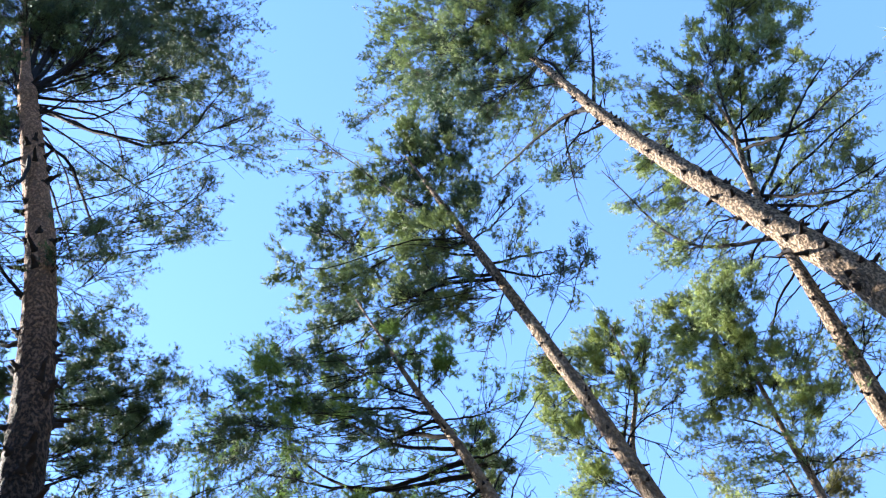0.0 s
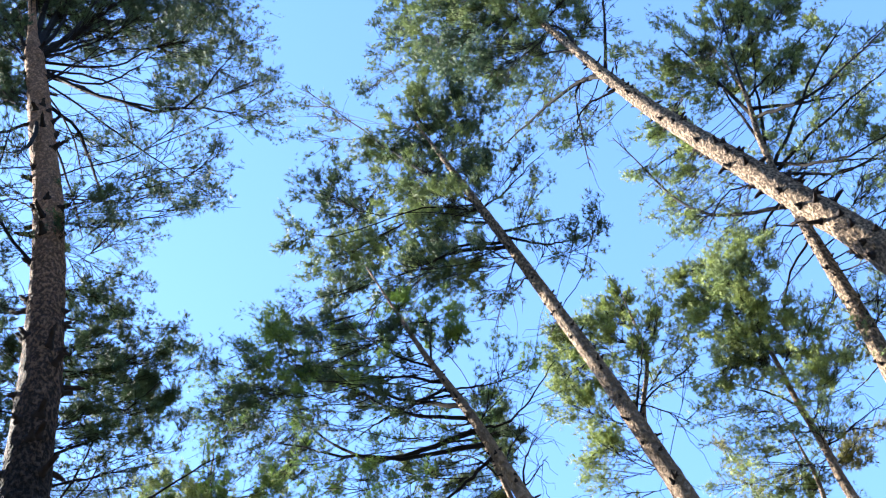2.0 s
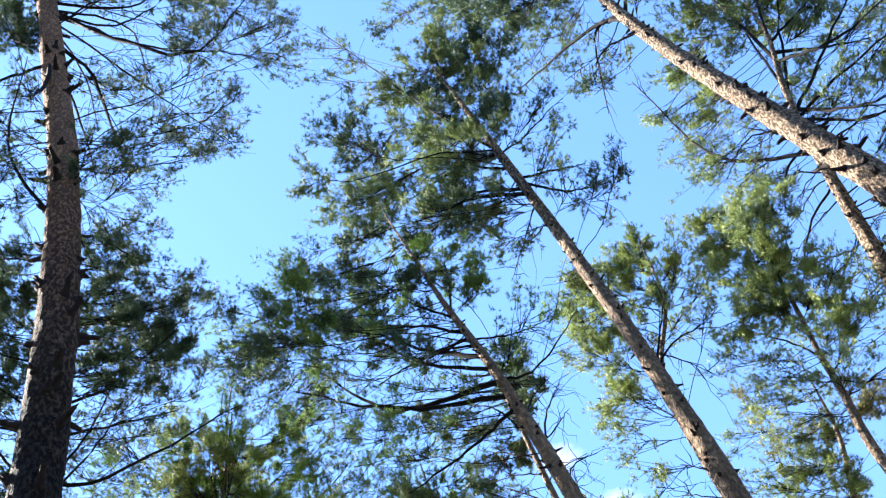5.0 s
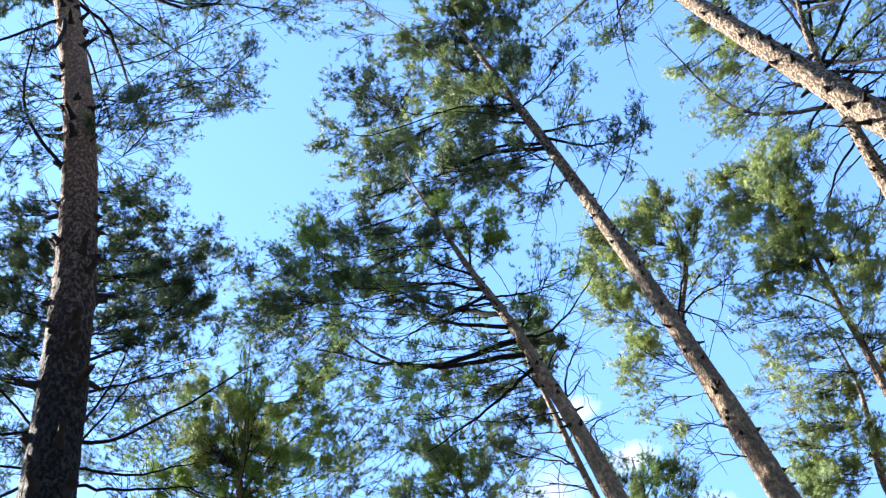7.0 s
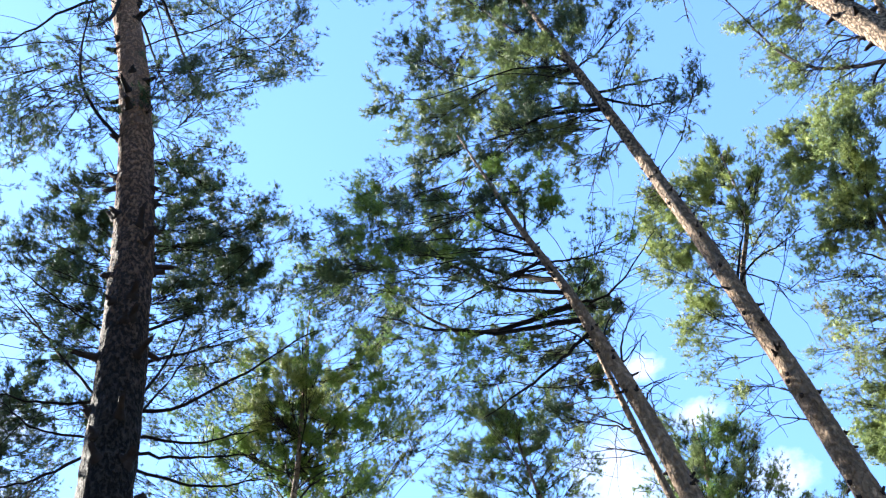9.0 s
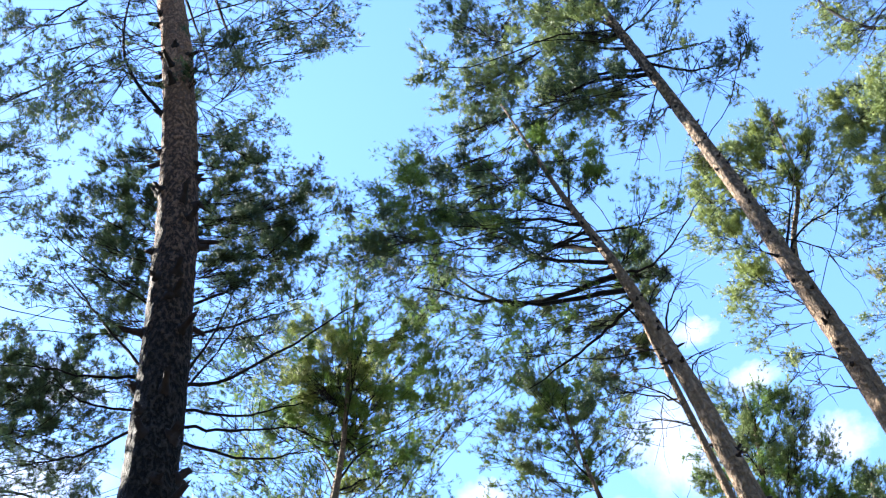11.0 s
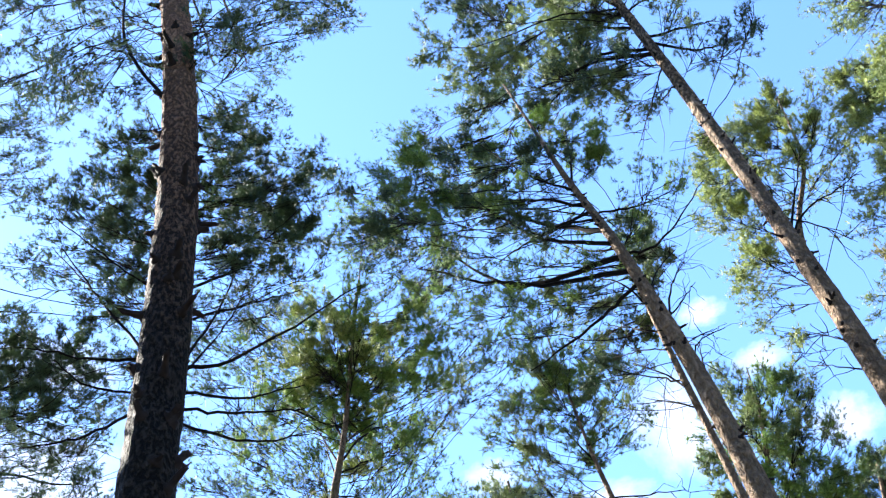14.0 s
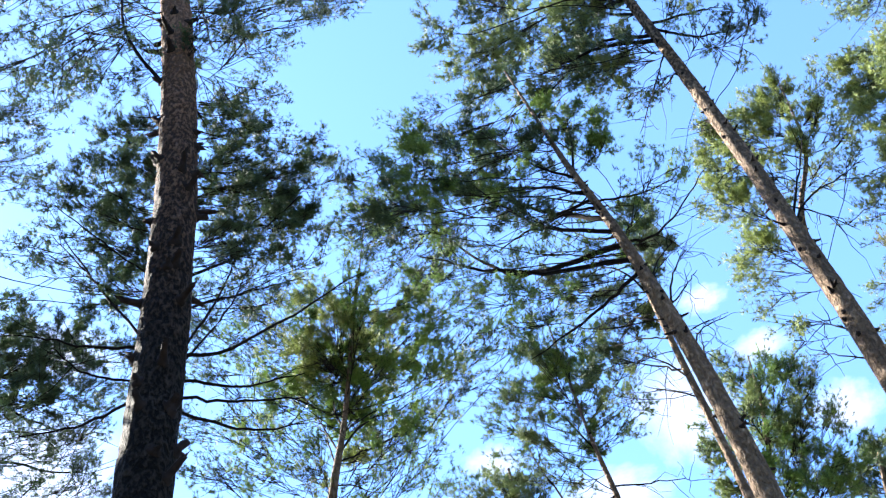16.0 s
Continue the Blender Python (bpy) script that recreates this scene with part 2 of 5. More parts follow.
def tubes(paths, radii, sides):
    """Tapered tubes along many paths of the same number of points: verts and triangles."""
    paths, radii = np.asarray(paths, float), np.asarray(radii, float)
    count, rows = paths.shape[:2]
    d = np.gradient(paths, axis=1)
    a, b = frame_of(d)
    ang = np.arange(sides) * 2 * np.pi / sides
    ring = a[:, :, None] * np.cos(ang)[:, None] + b[:, :, None] * np.sin(ang)[:, None]
    v = paths[:, :, None] + ring * radii[:, :, None, None]
    t = quads_of(rows, sides)
    return v.reshape(-1, 3), (t[None] + (np.arange(count) * rows * sides)[:, None, None]).reshape(-1, 3)


def smooth_line(points, count):
    """A smooth line through a few points (Catmull-Rom), evenly in parameter."""
    p = np.asarray(points, float)
    p = np.concatenate([2 * p[:1] - p[1:2], p, 2 * p[-1:] - p[-2:-1]])
    t = np.linspace(0, len(p) - 3 - 1e-6, count)
    i = t.astype(int)
    u = (t - i)[:, None]
    a, b, c, d = p[i], p[i + 1], p[i + 2], p[i + 3]
    return 0.5 * (2 * b + (c - a) * u + (2 * a - 5 * b + 4 * c - d) * u ** 2 + (3 * b - a - 3 * c + d) * u ** 3)


def trunk_mesh(axis, near, mat, seed):
    """A stem along its axis of (x, y, z, radius), with plates, ridges and a flared foot."""
    pts = np.array(axis)
    h = pts[-1, 2]
    line = np.array([[np.interp(z, pts[:, 2], pts[:, k]) for k in range(4)] for z in np.linspace(0, h, int(h * (22 if near else 8)))])
    for k in (0, 1):      # soften the bends
        for _ in range(24 if near else 6):
            line[1:-1, k] = 0.25 * line[:-2, k] + 0.5 * line[1:-1, k] + 0.25 * line[2:, k]
    sides = 28 if near else 12
    ang = np.arange(sides) * 2 * np.pi / sides
    z, r = line[:, 2], line[:, 3] + 0.09 * np.exp(-line[:, 2] / 0.35)
    v = []
    for i in range(len(line)):
        for s, a in enumerate(ang):
            x, y = math.cos(a), math.sin(a)
            bark = noise.noise((x * r[i] * 26 + seed, y * r[i] * 26, z[i] * 11)) * 0.09 + noise.noise((x * 1.4, y * 1.4 + seed, z[i] * 1.3)) * 0.07
            q = r[i] * (1 + bark * min(1, r[i] / 0.05))
            v.append((line[i, 0] + x * q, line[i, 1] + y * q, z[i] - 0.12 * (i == 0)))
    return mesh_of("trunk", v, quads_of(len(line), sides), mat, True), line


def shoot_shape(rng, count, length, blade):
    """One bottle-brush shoot along +z: needles set round its axis, spreading at the foot and closing round the bud."""
    u = np.sort(rng.uniform(0.0, 1.0, count))
    az = np.arange(count) * 2.4 + rng.normal(0, 0.35, count)
    lean = radians(22) + radians(75) * (1 - u ** 1.5) * rng.uniform(0.7, 1.15, count)
    long = length * rng.uniform(0.8, 1.2, count)
    root = np.stack([0 * u, 0 * u, u * length], -1)
    d = np.stack([np.sin(lean) * np.cos(az), np.sin(lean) * np.sin(az), np.cos(lean)], -1)
    side = np.stack([-np.sin(az), np.cos(az), 0 * az], -1) * rng.uniform(0.4, 1, (count, 1)) + rng.normal(0, 0.3, (count, 3))
    side /= np.linalg.norm(side, axis=-1, keepdims=True)
    tri = np.stack([root - side * blade, root + side * blade, root + d * long[:, None]], 1)
    return tri.reshape(-1, 3)


SHAPES = [shoot_shape(np.random.default_rng(50 + k), 14, 0.034, 0.0037) for k in range(8)]
SHAPES_THIN = [shoot_shape(np.random.default_rng(80 + k), 11, 0.03, 0.0034) for k in range(8)]


def shoots(rng, roots, ways, sizes, shapes):
    """Needles of many shoots: verts and triangles."""
    a, b = frame_of(ways)
    w = ways / (np.linalg.norm(ways, axis=-1, keepdims=True) + 1e-9)
    turn = np.stack([a, b, w], -1)
    pick = rng.integers(0, len(shapes), len(roots))
    out = []
    for k, s in enumerate(shapes):
        m = pick == k
        if m.any():
            out.append((np.einsum("nij,vj->nvi", turn[m] * sizes[m][:, None, None], s) + roots[m][:, None]).reshape(-1, 3))
    v = np.concatenate(out)
    return v, np.arange(len(v)).reshape(-1, 3)


def limb_line(root, azimuth, reach, rise, bend, rng, count=9):
    """A limb from the stem: out, sagging or arching by bend, its tip at reach and rise."""
    a = radians(azimuth)
    out, side = np.array([math.cos(a), math.sin(a), 0]), np.array([-math.sin(a), math.cos(a), 0])
    wig = rng.normal(0, 0.035, 3) * reach
    lead, lag = max(0.4, 1 + 1.7 * bend), min(2.4, max(0.5, 1 - 2.2 * bend))
    p = [root]
    for u, w in ((0.33, wig[0]), (0.68, wig[1])):
        p.append(root + out * reach * u ** lead + np.array([0, 0, rise * u ** lag + 0.75 * bend * reach * u * (1 - u)]) + side * w)
    p.append(root + out * reach + np.array([0, 0, rise]))
    line = smooth_line(p, count)
    line[1:-1] += rng.normal(0, 0.008, (count - 2, 3)) * min(1.5, reach)
    return line


def part(name, mesh, parent, label=""):
    ob = new(name, mesh)
    ob.parent = parent
    return tagged(ob, label) if label else ob


def leafy_branch(tree, root, row, radius, dense, mats, tuft, fill, rng):
    """A live branch: limb with side twigs, and its needles."""
    _, azimuth, reach, rise, spread = row
    line = limb_line(root, azimuth, reach, rise, -0.06, rng)
    reach = max(reach, 0.25)
    thick = min(radius * 0.5, 0.015 * tuft, 0.0035 * tuft + 0.0065 * reach) * rng.uniform(0.3, 0.75) * (1.0 if dense else 0.7)
    v, t = tubes([line], [np.linspace(thick, 0.003 * tuft, len(line))], 6)
    many = int(np.clip(fill * (480 if dense else 270) * spread ** 2 / tuft ** 2, 8, 190)) + (3 if dense else 2)
    spread *= 1.42
    tip = line[-1]
    groups = max(4, many * 2 // 3)
    off = rng.normal(0, 1, (groups, 3))
    off *= (rng.uniform(0, 1, (groups, 1)) ** 0.36) / np.linalg.norm(off, axis=-1, keepdims=True)
    off = off[rng.integers(0, groups, many)] + rng.normal(0, 0.13, (many, 3))
    goal = tip + off * spread * np.array([1, 1, 0.8])
    # side twigs leave the limb behind their goals
    u = np.clip(1 - rng.uniform(0.05, 0.9, many) * min(1.0, 1.6 * spread / reach), 0.25, 0.97)
    start = np.stack([np.interp(u * (len(line) - 1), np.arange(len(line)), line[:, k]) for k in range(3)], -1)
    mid = 0.5 * (start + goal) + rng.normal(0, 0.1, (many, 3)) * spread + np.array([0, 0, -0.04])
    s = np.linspace(0, 1, 5)[None, :, None]
    twigs = (1 - s) ** 2 * start[:, None] + 2 * s * (1 - s) * mid[:, None] + s ** 2 * goal[:, None]
    v2, t2 = tubes(twigs, np.repeat(np.linspace(0.0034, 0.0012, 5)[None] * tuft, many, 0), 3)
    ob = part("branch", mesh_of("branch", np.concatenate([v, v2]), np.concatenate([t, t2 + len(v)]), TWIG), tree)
    each = (14 if tuft < 3 else 4) if dense else 9      # tufts to a twig, the last at its tip
    w = rng.uniform(0.66 if dense else 0.55, 1.0, (many, each)) ** 0.8
    w[:, 0] = 1.0
    at = w * 4
    i = np.minimum(at.astype(int), 3)
    f = (at - i)[..., None]
    n = np.arange(many)[:, None]
    along = twigs[n, i + 1] - twigs[n, i]
    along /= np.linalg.norm(along, axis=-1, keepdims=True) + 1e-9
    way = along * 0.75 + rng.normal(0, 0.5, along.shape) + np.array([0, 0, 0.4])
    way /= np.linalg.norm(way, axis=-1, keepdims=True) + 1e-9
    where = twigs[n, i] * (1 - f) + twigs[n, i + 1] * f + (way * rng.uniform(0, 0.05, (many, each, 1)) + rng.normal(0, 0.02, (many, each, 3))) * tuft
    size = rng.uniform(0.75, 1.3, many * each) * tuft
    v, t = shoots(rng, where.reshape(-1, 3), way.reshape(-1, 3), size, SHAPES if dense else SHAPES_THIN)
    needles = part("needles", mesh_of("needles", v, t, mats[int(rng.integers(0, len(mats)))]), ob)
    return ob



def bare_branch(tree, line, thick, tuft, rng):
    """A dark bare branch along its line, tapering, with a few crooked twigs."""
    long = float(np.linalg.norm(np.diff(line, axis=0), axis=1).sum())
    v, t = tubes([line], [thick * np.linspace(1, 0.12, len(line)) ** 0.8 + 0.001], 6)
    many = int(3 + 8 * long)
    u = rng.uniform(0.25, 0.98, many) * (len(line) - 1.01)
    i = u.astype(int)
    start = line[i] + (line[i + 1] - line[i]) * (u - i)[:, None]
    go = (line[i + 1] - line[i]) / (np.linalg.norm(line[i + 1] - line[i], axis=-1, keepdims=True) + 1e-9)
    go = go * 0.7 + rng.normal(0, 0.55, (many, 3))
    far = rng.uniform(0.1, 0.32, (many, 1)) * min(1.2, 0.4 + long)
    s = np.linspace(0, 1, 5)[None, :, None]
    twigs = start[:, None] + (go * far)[:, None] * s + rng.normal(0, 0.022, (many, 5, 3)) * s + np.array([0, 0, -0.06]) * s ** 2
    v2, t2 = tubes(twigs, np.repeat(np.linspace(0.0038, 0.0014, 5)[None] * tuft, many, 0), 3)
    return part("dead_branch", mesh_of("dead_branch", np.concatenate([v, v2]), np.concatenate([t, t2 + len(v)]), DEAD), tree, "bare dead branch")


def stub_mesh(k):
    """A broken branch stump: swollen collar, short snag with a ragged end."""
    rng = np.random.default_rng(200 + k)
    long = (0.012, 0.022, 0.048, 0.07, 0.016, 0.036)[k % 6]
    x = np.array([-0.02, 0.003, 0.007, long * 0.5 + 0.005, long + 0.005])
    r = np.array([0.026, 0.023, 0.014, 0.012, 0.009])
    line = np.stack([x, 0.1 * x * rng.normal(), 0.25 * x * rng.normal(0.4, 0.6)], -1)
    v, t = tubes([line], [r], 7)
    v[:, 1:] += rng.normal(0, 0.0022, (len(v), 2))
    v[-7:, 0] += rng.normal(0, 0.01, 7)
    cap = np.array([[len(v) - 7, len(v) - 7 + j, len(v) - 7 + j + 1] for j in range(1, 6)])
    return mesh_of("branch_stub", v, np.concatenate([t, cap]), KNOT, True)


STUBS = [stub_mesh(k) for k in range(6)]


FILL = {10: 0.62, 5: 0.95, 11: 0.95, 16: 0.8, 17: 0.9, 7: 1.15, 8: 1.05, 9: 1.15, 2: 1.0, 1: 0.85, 30: 2.2}      # how full the crowns of single trees are


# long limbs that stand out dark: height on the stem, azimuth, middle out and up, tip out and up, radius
BOUGHS = {
    1: [(11.79, 23, 1.05, -1.34, 1.77, -0.12, 0.019), (11.67, 45, 0.98, -0.18, 2.09, 0.35, 0.013), (11.51, 48, 0.31, -0.92, 0.42, -1.84, 0.010), (11.58, 41, 0.70, -0.99, 1.35, -1.88, 0.010), (12.07, 27, 0.33, 0.67, 0.71, 2.38, 0.025), (12.15, 40, 0.22, 1.00, 0.35, 3.06, 0.025), (12.23, -157, 0.03, 0.99, 0.05, 3.22, 0.022), (12.09, -120, 0.15, 0.31, 0.43, 1.14, 0.019), (12.06, 57, 0.64, 1.40, 1.35, 2.60, 0.016), (11.96, 43, 0.66, 0.26, 1.33, 1.53, 0.016), (11.72, 32, 0.60, -0.23, 1.19, 0.86, 0.013), (8.11, -123, 0.39, 0.77, 0.35, 2.36, 0.014), (10.64, -136, 0.43, -0.63, 0.88, -1.51, 0.014), (11.80, 58, 0.73, 0.45, 0.93, -0.66, 0.013)],
    2: [(17.25, -39, 0.57, 0.78, 1.25, 1.86, 0.035), (17.22, 141, 0.56, 0.86, 2.30, 2.16, 0.048), (17.91, 166, 0.12, 0.73, 0.62, 1.42, 0.032), (17.44, 151, 0.51, 0.21, 1.12, -1.47, 0.027), (18.23, 162, -0.06, 1.21, 0.36, 2.27, 0.032), (16.68, 159, 0.65, 0.36, 1.02, -0.14, 0.021)],
    3: [(12.67, 151, 0.92, 1.48, 1.09, 4.20, 0.029), (14.71, -3, 0.52, -0.51, 0.97, -0.81, 0.028), (14.51, -38, 0.73, -0.81, 1.78, -1.28, 0.028), (13.38, -27, 0.77, -0.07, 1.80, -0.30, 0.026), (13.56, -36, 0.55, -0.99, 1.27, -1.54, 0.023), (13.35, -17, 0.59, -0.84, 1.31, -1.03, 0.022), (14.56, -35, 0.06, 1.28, 0.08, 2.73, 0.043), (12.90, 151, 0.43, -0.02, 0.81, -0.49, 0.022), (13.14, 168, 0.52, 0.51, 1.15, 0.10, 0.015), (14.82, -33, 0.31, 0.83, 0.76, 1.87, 0.024), (14.91, -23, 0.69, 0.03, 1.32, 0.08, 0.020)],
    4: [(10.86, -167, 0.48, 0.20, 1.18, 0.11, 0.024), (10.96, 178, 0.50, 0.37, 1.25, 0.03, 0.019), (11.78, 174, 0.60, 0.18, 1.14, 0.16, 0.017), (11.82, -178, 0.38, 1.28, 1.24, 4.75, 0.018), (11.18, -6, 0.41, -0.28, 0.62, -0.41, 0.014), (11.09, -18, 0.34, -0.64, 0.71, -0.99, 0.014), (11.38, 169, 0.40, 0.67, 0.80, 2.05, 0.014), (10.68, -169, 0.23, -0.43, 0.55, -1.02, 0.008)],
    5: [(6.75, 174, 0.70, 0.45, 1.37, 1.19, 0.017), (6.90, 169, 0.75, 0.41, 1.23, 1.28, 0.019), (7.02, -178, 0.44, 0.41, 0.75, 1.02, 0.014), (7.16, 171, 0.44, 0.54, 1.05, 1.62, 0.016), (7.45, 168, 0.35, 0.45, 0.86, 0.88, 0.011), (7.40, -177, 0.38, 0.01, 0.66, -0.04, 0.011), (7.64, -154, 0.24, 0.23, 0.50, 0.68, 0.009), (6.91, 19, 0.25, 0.04, 0.65, 0.48, 0.009), (7.37, 19, 0.25, -0.04, 0.57, 0.04, 0.007), (6.65, 174, 0.36, -0.10, 0.81, -0.14, 0.012), (7.30, -171, 0.20, 0.07, 0.39, 0.01, 0.009)],
    10: [(6.78, 29, 0.40, 0.03, 1.18, 0.54, 0.014), (6.63, 25, 0.40, -0.18, 0.78, -0.17, 0.010), (6.47, 22, 0.43, -0.16, 0.77, -0.23, 0.010), (6.40, 27, 0.42, -0.26, 0.78, -0.29, 0.010), (7.18, 58, 0.48, 0.36, 0.93, 0.71, 0.009), (6.67, 54, 0.32, 0.76, 0.51, 1.47, 0.010), (6.60, 53, 0.34, 0.64, 0.55, 1.23, 0.008), (7.45, 52, 0.42, 0.40, 0.90, 1.22, 0.011), (7.23, -154, 0.39, 0.25, 0.80, 0.92, 0.009), (6.72, -149, 0.41, 0.72, 0.71, 1.33, 0.010), (6.88, -135, 0.43, -0.05, 0.82, 0.00, 0.010), (6.57, -131, 0.41, 0.01, 0.63, 0.18, 0.008), (6.60, -125, 0.39, -0.41, 0.73, -0.59, 0.010), (7.39, -124, 0.37, 0.24, 0.75, 0.54, 0.007)],
}


def pine(spec):
    """A pine: stem, stubs, dead branches and live branches with needles."""
    rng = np.random.default_rng(1000 + spec["seed"])
    tree = tagged(new(spec["name"]), spec["label"], "tree", "pines of the stand")
    x0, y0 = spec["axis"][0][:2]
    axis = [(x - x0, y - y0, z, r) for x, y, z, r in spec["axis"]]
    tree.matrix_world = pose(x0, y0, 0)
    near = spec["seed"] <= 5
    mesh, line = trunk_mesh(axis, near, BARK_GREY_SHADED if spec["bark"] < 0.42 else BARK_WARM, spec["seed"] * 7.3)
    part("trunk", mesh, tree)

    def stem(z):
        return np.array([np.interp(z, line[:, 2], line[:, 0]), np.interp(z, line[:, 2], line[:, 1]), z]), float(np.interp(z, line[:, 2], line[:, 3]))

    # shaded crowns take darker needles, sunlit crowns lighter ones
    mats = {17: [NEEDLE_SHADED], 10: [NEEDLE_SHADED], 16: [NEEDLE_SHADED], 1: [NEEDLE_SHADED], 5: [NEEDLE_BRIGHT, NEEDLE_BRIGHT, NEEDLE_SHADED], 11: [NEEDLE_SUNLIT, NEEDLE_BRIGHT], 12: [NEEDLE_BRIGHT, NEEDLE], 13: [NEEDLE_BRIGHT, NEEDLE], 9: [NEEDLE_WARM, NEEDLE_SUNLIT, NEEDLE], 7: [NEEDLE_SUNLIT, NEEDLE_SUNLIT, NEEDLE], 8: [NEEDLE_SUNLIT, NEEDLE_SUNLIT, NEEDLE], 3: [NEEDLE_SUNLIT, NEEDLE, NEEDLE]}.get(spec["seed"], [NEEDLE, NEEDLE, NEEDLE_SHADED])
    for key in [k for k in spec if k.startswith(("dense", "sparse"))]:
        for row in spec[key]:
            root, radius = stem(row[0])
            leafy_branch(tree, root, row, radius, key.startswith("dense"), mats, spec["tuft"], FILL.get(spec["seed"], 1.0), rng)
    for row in spec.get("bare", ()):
        root, radius = stem(row[0])
        thick = min(radius * 0.5, 0.003 * spec["tuft"] + 0.006 * math.hypot(row[2], row[3]) ** 1.4)
        bare_branch(tree, limb_line(root, *row[1:], rng, 12), thick, spec["tuft"], rng)
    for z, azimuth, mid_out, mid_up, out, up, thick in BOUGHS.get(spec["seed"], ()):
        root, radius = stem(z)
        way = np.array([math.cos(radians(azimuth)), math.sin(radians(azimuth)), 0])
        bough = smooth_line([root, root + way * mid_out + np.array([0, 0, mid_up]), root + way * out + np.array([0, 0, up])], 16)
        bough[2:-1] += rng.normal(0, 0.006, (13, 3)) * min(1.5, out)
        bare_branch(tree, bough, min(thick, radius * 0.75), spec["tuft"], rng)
    # whorls of stubs below the crown
    top = min([row[0] for row in spec.get("dense", ())] + [spec["axis"][-1][2] - 2]) + 1.0
    z = 1.2 + rng.uniform(0, 0.4)
    while z < top:
        for _ in range(int(rng.integers(1, 4)) if near else 1):
            h = z + rng.uniform(-0.12, 0.12)
            root, radius = stem(h)
            a = rng.uniform(0, 360)
            ob = part("branch_stub", STUBS[int(rng.integers(0, len(STUBS)))], tree)
            ob.matrix_local = Matrix.Translation((root[0] + radius * math.cos(radians(a)) * 1.02, root[1] + radius * math.sin(radians(a)) * 1.02, h)) @ pose(0, 0, 0, 0, rng.uniform(-25, 10), a) @ Matrix.Scale(min(1.3, 0.25 + radius / 0.16) * {1: 1.4, 2: 1.5}.get(spec["seed"], 1.05), 4)
        z += rng.uniform(0.1, 0.24) if near else rng.uniform(0.5, 0.9)
    return tree


